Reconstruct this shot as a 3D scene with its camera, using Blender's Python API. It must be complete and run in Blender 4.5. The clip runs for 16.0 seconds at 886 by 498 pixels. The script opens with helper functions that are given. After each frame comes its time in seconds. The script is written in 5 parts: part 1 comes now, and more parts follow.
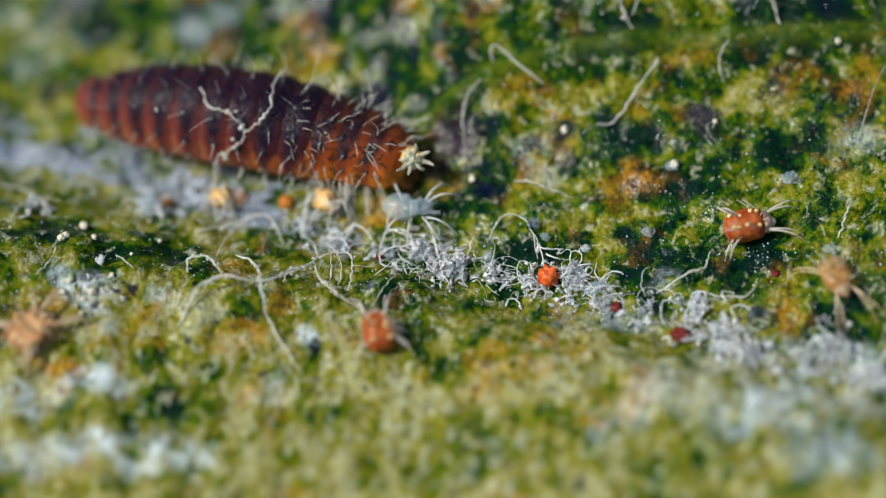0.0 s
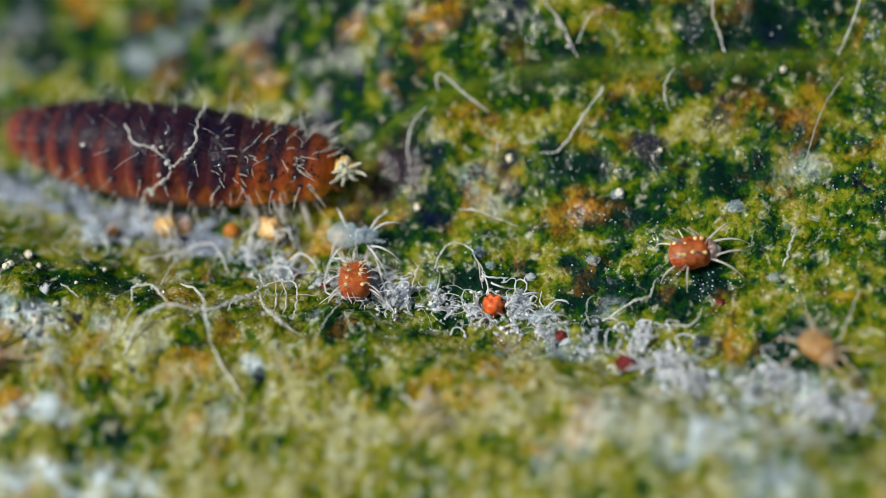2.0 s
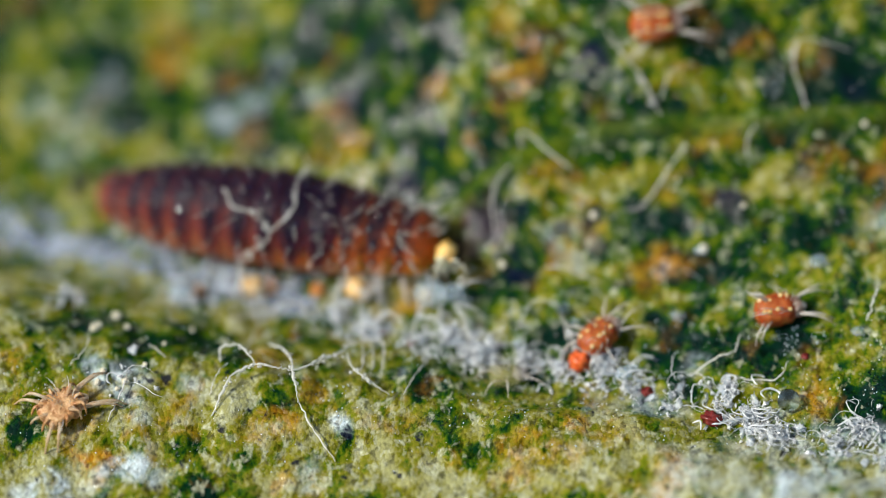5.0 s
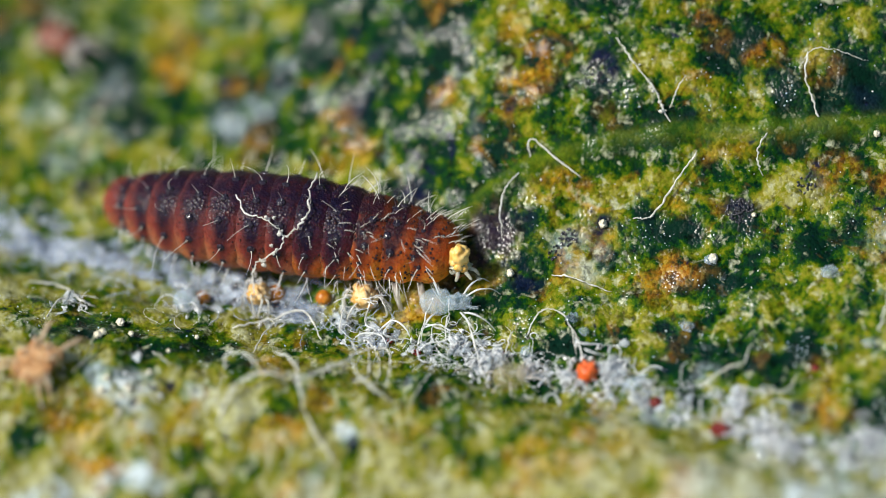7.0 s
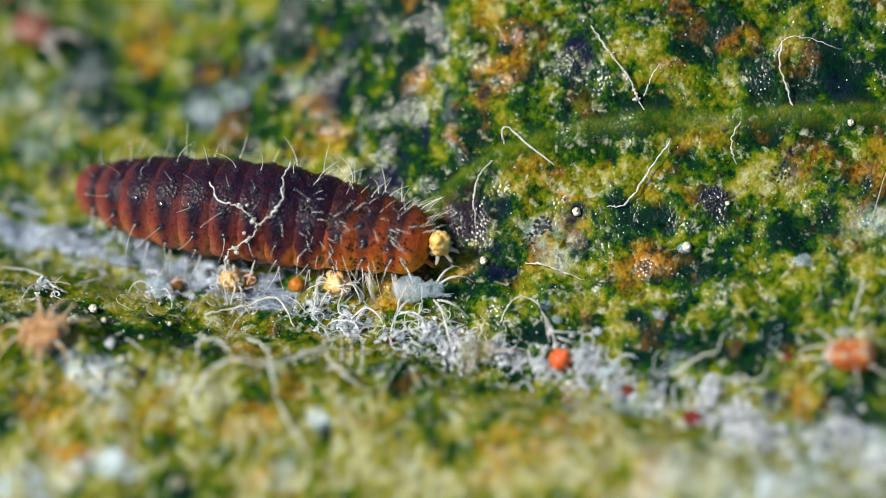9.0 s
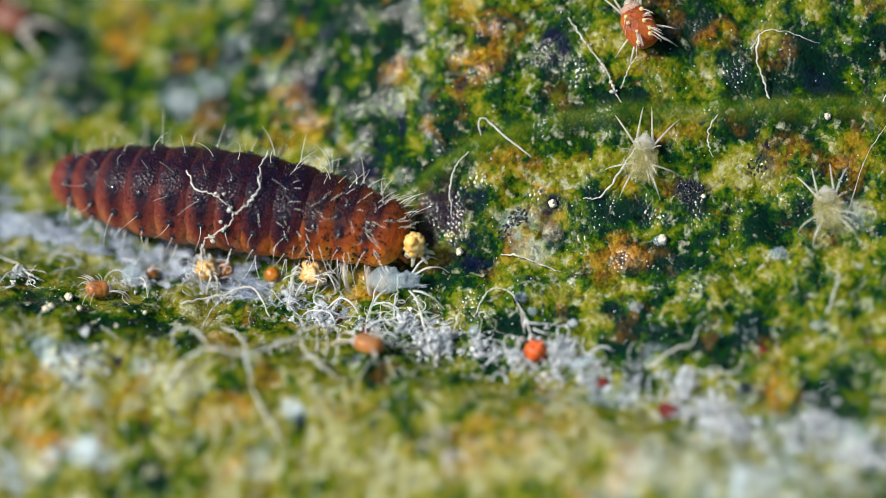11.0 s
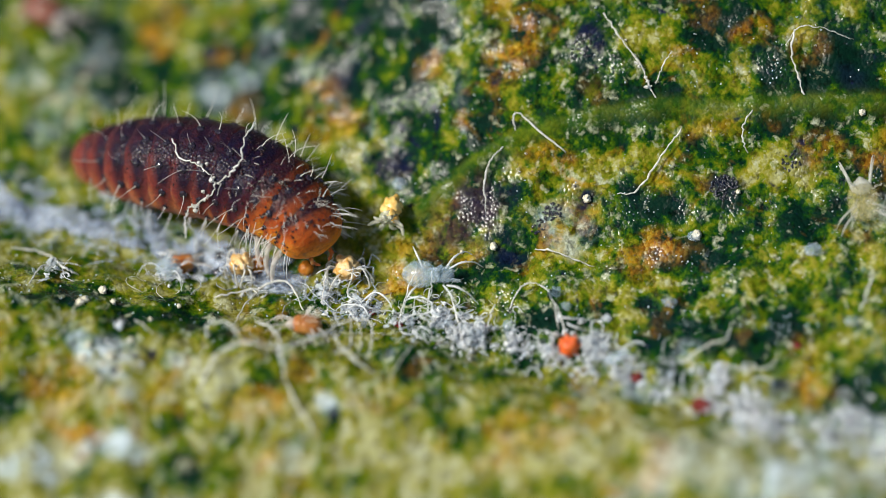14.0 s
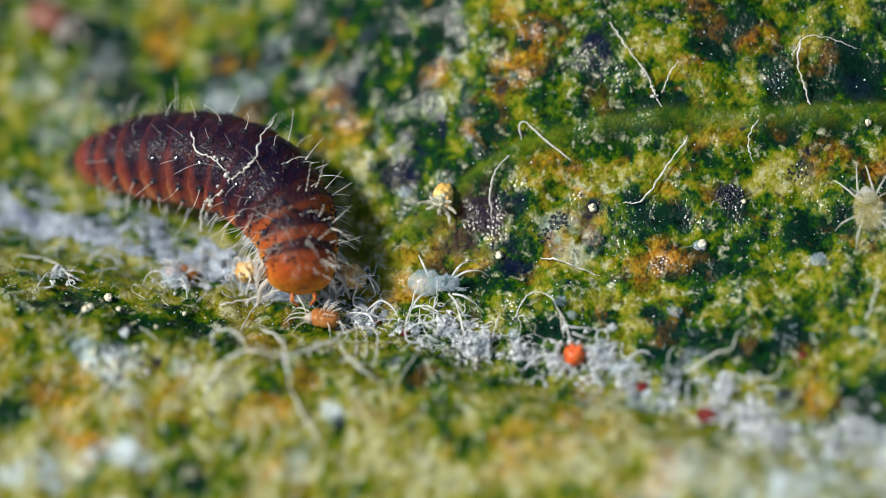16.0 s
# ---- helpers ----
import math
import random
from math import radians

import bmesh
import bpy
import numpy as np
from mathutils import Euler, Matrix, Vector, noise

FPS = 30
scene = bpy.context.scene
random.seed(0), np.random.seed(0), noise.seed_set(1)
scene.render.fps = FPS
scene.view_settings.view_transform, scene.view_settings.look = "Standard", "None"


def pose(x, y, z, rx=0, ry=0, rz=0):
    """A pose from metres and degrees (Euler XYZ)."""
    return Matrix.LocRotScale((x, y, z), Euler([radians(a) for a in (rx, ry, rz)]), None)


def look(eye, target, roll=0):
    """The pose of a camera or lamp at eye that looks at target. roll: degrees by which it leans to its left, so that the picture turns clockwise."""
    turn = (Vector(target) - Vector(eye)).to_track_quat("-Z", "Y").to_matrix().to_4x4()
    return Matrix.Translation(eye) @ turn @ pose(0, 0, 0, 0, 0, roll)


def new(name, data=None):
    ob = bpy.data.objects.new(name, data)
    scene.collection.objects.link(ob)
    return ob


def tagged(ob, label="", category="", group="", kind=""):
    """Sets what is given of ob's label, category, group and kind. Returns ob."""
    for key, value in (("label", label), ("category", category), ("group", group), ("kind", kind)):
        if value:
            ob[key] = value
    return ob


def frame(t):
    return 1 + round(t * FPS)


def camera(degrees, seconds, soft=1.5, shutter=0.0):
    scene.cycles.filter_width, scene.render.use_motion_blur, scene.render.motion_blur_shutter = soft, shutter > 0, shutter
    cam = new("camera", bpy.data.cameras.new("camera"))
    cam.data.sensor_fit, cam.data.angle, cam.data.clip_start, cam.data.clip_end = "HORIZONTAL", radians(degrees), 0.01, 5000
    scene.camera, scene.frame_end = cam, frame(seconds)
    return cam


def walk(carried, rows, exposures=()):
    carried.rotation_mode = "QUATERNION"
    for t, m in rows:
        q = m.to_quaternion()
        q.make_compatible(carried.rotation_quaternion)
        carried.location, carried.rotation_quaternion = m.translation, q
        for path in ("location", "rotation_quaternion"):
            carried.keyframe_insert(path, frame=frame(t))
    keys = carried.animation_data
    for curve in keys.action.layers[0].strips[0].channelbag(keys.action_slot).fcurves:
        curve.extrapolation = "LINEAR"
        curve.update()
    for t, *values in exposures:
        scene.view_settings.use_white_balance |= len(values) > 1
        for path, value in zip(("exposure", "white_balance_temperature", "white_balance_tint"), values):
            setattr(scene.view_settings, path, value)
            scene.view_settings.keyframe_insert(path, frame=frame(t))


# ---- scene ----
# Lengths below are in millimetres unless said otherwise; MM turns them into metres.
MM = 0.001

# ---- camera ----
cam = camera(3.951, 16.0, soft=0.8)
cam.data.dof.use_dof = True
cam.data.dof.focus_distance = 0.09922
cam.data.dof.aperture_fstop = 68.0
walk(cam, [
    (0, pose(0.0001069, -0.0795412, 0.0613675, 51.9846, -0.0156, 0.0277)),
    (0.5, pose(0.0002667, -0.0795292, 0.0613919, 52.0002, -0.0590, 0.0556)),
    (1, pose(0.0003732, -0.0794528, 0.0614337, 51.9851, -0.0698, 0.0427)),
    (1.5, pose(0.0004906, -0.0794049, 0.0614787, 51.9773, 0.0063, 0.0077)),
    (2, pose(0.0005542, -0.0793813, 0.0615206, 51.9863, 0.0000, 0.0314)),
    (2.5, pose(0.0005234, -0.0793743, 0.0615381, 52.0060, 0.0610, -0.0259)),
    (3, pose(0.0004884, -0.0793400, 0.0615816, 52.0053, 0.0643, -0.0146)),
    (3.5, pose(0.0005708, -0.0792888, 0.0616095, 52.0058, 0.1102, 0.0746)),
    (4, pose(0.0003887, -0.0792602, 0.0616927, 51.9929, 0.0877, 0.0307)),
    (4.5, pose(0.0004608, -0.0791849, 0.0617101, 51.9926, 0.0933, 0.1537)),
    (4.6, pose(0.0004388, -0.0791768, 0.0617206, 51.9926, 0.0933, 0.1537)),
    (4.7, pose(0.0000678, -0.0797120, 0.0622682, 51.9945, 0.5083, -0.2616)),
    (5, pose(0.0000372, -0.0795708, 0.0622197, 51.9945, 0.5083, -0.2616)),
    (5.2, pose(-0.0000528, -0.0790624, 0.0618003, 52.0088, 0.3345, -0.1821)),
    (7.5, pose(-0.0001308, -0.0788298, 0.0616497, 52.0228, 0.1607, -0.1027)),
    (8, pose(-0.0002164, -0.0788295, 0.0616117, 52.0250, 0.0713, -0.1323)),
    (8.5, pose(-0.0000383, -0.0788102, 0.0615694, 52.0192, 0.0572, -0.0287)),
    (9, pose(0.0000000, -0.0788011, 0.0615661, 52.0000, 0.0000, -0.0000)),
    (9.5, pose(-0.0000920, -0.0788447, 0.0615353, 52.0151, -0.1340, -0.0029)),
    (10, pose(-0.0001366, -0.0788576, 0.0615246, 52.0115, -0.2904, 0.0437)),
    (12.5, pose(-0.0000682, -0.0789032, 0.0614729, 52.0094, -0.5274, 0.2457)),
    (13, pose(-0.0000899, -0.0788969, 0.0614589, 52.0107, -0.5802, 0.3221)),
    (13.5, pose(-0.0000100, -0.0788771, 0.0614497, 52.0063, -0.4763, 0.3626)),
    (14, pose(-0.0002555, -0.0788961, 0.0614887, 52.0010, -0.5597, 0.3063)),
    (14.5, pose(-0.0003573, -0.0789188, 0.0614891, 52.0176, -0.6858, 0.3817)),
    (15, pose(-0.0004128, -0.0788951, 0.0615091, 52.0068, -0.6529, 0.3458)),
    (15.5, pose(-0.0004568, -0.0788871, 0.0615204, 52.0097, -0.7239, 0.3635)),
    (16, pose(-0.0003187, -0.0788893, 0.0615260, 52.0185, -0.7098, 0.4095)),
], exposures=[(0.0, -0.10), (2.5, -0.08), (5.2, 0.08), (7.3, 0.24), (9.5, 0.24), (12.3, 0.15), (16.0, 0.14)])

# ---- light ----
world = bpy.data.worlds.new("sky")
scene.world = world
world.use_nodes = True
sky = world.node_tree.nodes.new("ShaderNodeTexSky")
sky.sky_type = "NISHITA"
sky.sun_disc = False
sky.sun_elevation = radians(40)
sky.sun_rotation = radians(245)
back = world.node_tree.nodes["Background"]
back.inputs["Strength"].default_value = 0.09
world.node_tree.links.new(sky.outputs[0], back.inputs["Color"])
sun = new("sun", bpy.data.lights.new("sun", "SUN"))
sun.data.energy = 4.3
sun.data.angle = radians(9)
sun.data.color = (1.0, 0.97, 0.88)
sun.matrix_world = look((-0.70, -0.33, 0.70), (0, 0, 0))


# ---- materials ----
class Nodes:
    """A short way to write a node material whose coordinates are millimetres."""

    def __init__(self, name):
        self.material = bpy.data.materials.new(name)
        self.material.use_nodes = True
        self.tree = self.material.node_tree
        self.shader = self.tree.nodes["Principled BSDF"]
        coords = self.add("ShaderNodeTexCoord")
        scaled = self.add("ShaderNodeVectorMath", operation="SCALE")
        scaled.inputs["Scale"].default_value = 1000.0
        self.link(coords.outputs["Object"], scaled.inputs[0])
        self.mm = scaled.outputs[0]

    def add(self, kind, **options):
        node = self.tree.nodes.new(kind)
        if "operation" in options:
            node.operation = options["operation"]
        if "feature" in options:
            node.feature = options["feature"]
        if "data_type" in options:
            node.data_type = options["data_type"]
        return node

    def link(self, a, b):
        self.tree.links.new(a, b)

    def noise(self, scale, detail=4.0, rough=0.6, shift=0.0, distortion=0.0):
        n = self.add("ShaderNodeTexNoise")
        n.inputs["Scale"].default_value = scale
        n.inputs["Detail"].default_value = detail
        n.inputs["Roughness"].default_value = rough
        n.inputs["Distortion"].default_value = distortion
        if shift:
            v = self.add("ShaderNodeVectorMath", operation="ADD")
            v.inputs[1].default_value = (shift, -0.7 * shift, 0.3 * shift)
            self.link(self.mm, v.inputs[0])
            self.link(v.outputs[0], n.inputs["Vector"])
        else:
            self.link(self.mm, n.inputs["Vector"])
        return n.outputs["Fac"]

    def voronoi(self, scale, feature="F1"):
        n = self.add("ShaderNodeTexVoronoi", feature=feature)
        n.inputs["Scale"].default_value = scale
        self.link(self.mm, n.inputs["Vector"])
        return n

    def ramp(self, value, stops):
        r = self.add("ShaderNodeValToRGB")
        e = r.color_ramp.elements
        while len(e) < len(stops):
            e.new(0.5)
        for el, (at, c) in zip(e, stops):
            el.position = at
            el.color = (*c, 1) if isinstance(c, tuple) else (c, c, c, 1)
        self.link(value, r.inputs[0])
        return r.outputs[0]

    def mix(self, fac, a, b, blend="MIX"):
        m = self.add("ShaderNodeMix", data_type="RGBA")
        m.blend_type = blend
        for sock, v in ((m.inputs[0], fac), (m.inputs[6], a), (m.inputs[7], b)):
            if isinstance(v, tuple):
                sock.default_value = (*v, 1)
            elif isinstance(v, (int, float)):
                sock.default_value = v
            else:
                self.link(v, sock)
        return m.outputs[2]

    def math(self, op, a, b=0.0):
        m = self.add("ShaderNodeMath", operation=op)
        for sock, v in zip(m.inputs, (a, b)):
            if isinstance(v, (int, float)):
                sock.default_value = v
            else:
                self.link(v, sock)
        return m.outputs[0]

    def bump(self, value, strength, depth, under=None):
        b = self.add("ShaderNodeBump")
        b.inputs["Strength"].default_value = strength
        b.inputs["Distance"].default_value = depth * MM
        self.link(value, b.inputs["Height"])
        if under is not None:
            self.link(under, b.inputs["Normal"])
        return b.outputs[0]

    def finish(self, color, rough=0.5, normal=None, **more):
        s = self.shader
        for name, v in {"Base Color": color, "Roughness": rough, **more}.items():
            if isinstance(v, tuple):
                s.inputs[name].default_value = v if name == "Subsurface Radius" else (*v, 1)
            elif isinstance(v, (int, float)):
                s.inputs[name].default_value = v
            else:
                self.link(v, s.inputs[name])
        if normal is not None:
            self.link(normal, s.inputs["Normal"])
        return self.material


def leaf_material():
    n = Nodes("leaf")
    flat = n.mm
    place = n.add("ShaderNodeAttribute")
    place.attribute_name = "place"
    long = n.add("ShaderNodeVectorMath", operation="MULTIPLY")
    long.inputs[1].default_value = (1.0, 0.90, 1.0)
    n.link(place.outputs["Vector"], long.inputs[0])
    n.mm = long.outputs[0]
    cells = n.voronoi(36.0)
    chance = n.add("ShaderNodeSeparateColor")
    n.link(cells.outputs["Color"], chance.inputs[0])
    jitter = n.math("MULTIPLY", n.math("SUBTRACT", chance.outputs[0], 0.5), 0.055)
    marks = n.add("ShaderNodeAttribute")
    marks.attribute_name = "marks"
    split = n.add("ShaderNodeSeparateColor")
    n.link(marks.outputs["Color"], split.inputs[0])
    green, orange, pale = split.outputs
    dark = marks.outputs["Alpha"]
    pull = n.math("MULTIPLY", n.math("SUBTRACT", green, 0.5), 0.34)
    grain = n.noise(34.0, 3, 0.6, 3.0)
    fleck = n.noise(9.0, 4, 0.62, 11.0, 0.4)
    # how far the feeding has bleached the leaf: dark green, lime, olive gold, tan
    bleach = n.math("ADD", n.math("MULTIPLY", n.noise(2.5, 3, 0.55, 5.0, 0.5), 0.50), n.math("MULTIPLY", n.noise(6.5, 4, 0.6, 17.0, 0.4), 0.50))
    bleach = n.math("ADD", bleach, n.math("MULTIPLY", n.math("SUBTRACT", n.noise(17.0, 3, 0.6, 9.0), 0.5), 0.22))
    bleach = n.math("ADD", n.math("MULTIPLY", n.math("SUBTRACT", bleach, 0.5), 1.12), 0.5)
    bleach = n.math("ADD", bleach, n.math("MULTIPLY", n.math("SUBTRACT", n.noise(1.5, 2, 0.5, 29.0), 0.5), 0.30))
    bleach = n.math("SUBTRACT", n.math("ADD", bleach, jitter), pull)
    color = n.ramp(bleach, [(0.35, (0.002, 0.017, 0.010)), (0.42, (0.004, 0.036, 0.005)), (0.48, (0.040, 0.092, 0.003)), (0.53, (0.114, 0.145, 0.005)),
                            (0.60, (0.214, 0.202, 0.018)), (0.68, (0.33, 0.325, 0.13))])
    cream = n.ramp(n.math("SUBTRACT", n.math("ADD", n.noise(11.0, 4, 0.6, 23.0, 0.4), jitter), n.math("MULTIPLY", pull, 0.4)), [(0.55, 0.0), (0.68, 0.7)])
    color = n.mix(cream, color, n.ramp(grain, [(0.35, (0.33, 0.34, 0.18)), (0.65, (0.58, 0.60, 0.45))]))
    rust = n.math("MULTIPLY", n.ramp(n.noise(2.3, 4, 0.6, 31.0, 0.6), [(0.58, 0.0), (0.68, 0.6)]), n.ramp(fleck, [(0.36, 0.1), (0.56, 0.9)]))
    rust = n.math("MAXIMUM", rust, n.math("MULTIPLY", orange, n.ramp(n.math("ADD", fleck, jitter), [(0.36, 0.0), (0.60, 1.0)])))
    color = n.mix(n.math("MULTIPLY", rust, 0.78), color, n.ramp(n.math("ADD", n.math("MULTIPLY", grain, 0.6), n.math("MULTIPLY", chance.outputs[1], 0.4)),
                                      [(0.3, (0.30, 0.095, 0.004)), (0.52, (0.50, 0.205, 0.010)), (0.75, (0.56, 0.34, 0.06))]))
    # pale patches, with teal sheen and silk haze painted in through PALE
    chalk_sheen = n.ramp(n.noise(3.6, 4, 0.6, 57.0, 0.5), [(0.65, 0.0), (0.77, 0.25)])
    chalk_sheen = n.math("MAXIMUM", chalk_sheen, n.math("MULTIPLY", pale, n.ramp(n.noise(5.5, 5, 0.66, 63.0, 0.8), [(0.38, 0.0), (0.58, 0.9)])))
    color = n.mix(chalk_sheen, color, n.ramp(grain, [(0.35, (0.46, 0.58, 0.64)), (0.65, (0.78, 0.88, 0.93))]))
    # dark spots, plus the shade painted in beside the larva's head
    soot = n.math("MULTIPLY", dark, n.ramp(fleck, [(0.32, 0.0), (0.50, 1.0)]))
    soot = n.math("MAXIMUM", soot, n.ramp(n.noise(5.0, 3, 0.6, 83.0, 0.5), [(0.65, 0.0), (0.71, 0.9)]))
    color = n.mix(soot, color, (0.004, 0.007, 0.028))
    pits = n.ramp(n.noise(15.0, 3, 0.6, 47.0, 0.3), [(0.34, 0.22), (0.47, 1.0)])
    color = n.mix(0.8, color, pits, "MULTIPLY")
    color = n.mix(0.45, color, n.ramp(chance.outputs[2], [(0.0, 0.5), (1.0, 1.3)]), "MULTIPLY")
    rib = n.add("ShaderNodeAttribute")
    rib.attribute_name = "rib"
    color = n.mix(n.math("MULTIPLY", rib.outputs["Fac"], 0.7), color, n.ramp(fleck, [(0.4, (0.030, 0.080, 0.006)), (0.6, (0.11, 0.15, 0.010))]))
    n.mm = flat
    dome = n.math("SUBTRACT", 1.0, n.math("POWER", cells.outputs["Distance"], 2.0))
    relief = n.bump(dome, 0.6, 0.009)
    relief = n.bump(n.math("ADD", fleck, n.math("MULTIPLY", grain, 0.3)), 0.4, 0.018, relief)
    wet = n.ramp(n.noise(3.4, 3, 0.5, 71.0), [(0.53, 0.0), (0.60, 1.0)])
    rough = n.ramp(wet, [(0.0, 0.55), (1.0, 0.20)])
    return n.finish(color, rough, relief, **{"Specular IOR Level": n.ramp(wet, [(0.0, 0.02), (1.0, 0.32)])})


def larva_material(name, top, side, low):
    n = Nodes(name)
    split = n.add("ShaderNodeSeparateXYZ")
    n.link(n.mm, split.inputs[0])
    level = n.math("ADD", split.outputs[2], n.math("MULTIPLY", n.math("SUBTRACT", n.noise(7, 4), 0.5), 0.16))
    crest = n.math("POWER", 2.718, n.math("MULTIPLY", n.math("POWER", n.math("MULTIPLY", split.outputs[0], 15.0), 2.0), -1.0))
    level = n.math("ADD", level, n.math("SUBTRACT", n.math("MULTIPLY", crest, 0.22), 0.05))
    level = n.math("ADD", n.math("MULTIPLY", level, 1.15), 0.5)
    color = n.ramp(level, [(0.34, low), (0.62, side), (0.88, top), (1.0, top)])
    color = n.mix(n.ramp(n.noise(24, 4, 0.7), [(0.48, 0.0), (0.66, 0.5)]), color, (0.020, 0.008, 0.014))
    color = n.mix(n.ramp(n.noise(10, 3, 0.6, 8.0), [(0.5, 0.0), (0.7, 0.22)]), color, side)
    skin = n.voronoi(42.0)
    relief = n.bump(skin.outputs["Distance"], 0.7, 0.007)
    relief = n.bump(n.noise(9, 3, 0.5), 0.4, 0.02, relief)
    return n.finish(color, n.ramp(n.noise(18, 3), [(0.35, 0.34), (0.65, 0.52)]), relief,
                    **{"Subsurface Weight": 0.6, "Subsurface Scale": 0.00014, "Specular IOR Level": 0.10,
                       "Coat Weight": 0.06, "Coat Roughness": 0.2, "Coat Normal": relief})


def grainy(name, a, b, scale=14.0, rough=0.4, relief=0.012, **more):
    n = Nodes(name)
    f = n.noise(scale, 5, 0.65)
    color = n.ramp(f, [(0.35, a), (0.65, b)])
    return n.finish(color, rough, n.bump(n.noise(scale * 2.2, 4), 0.6, relief), **more)


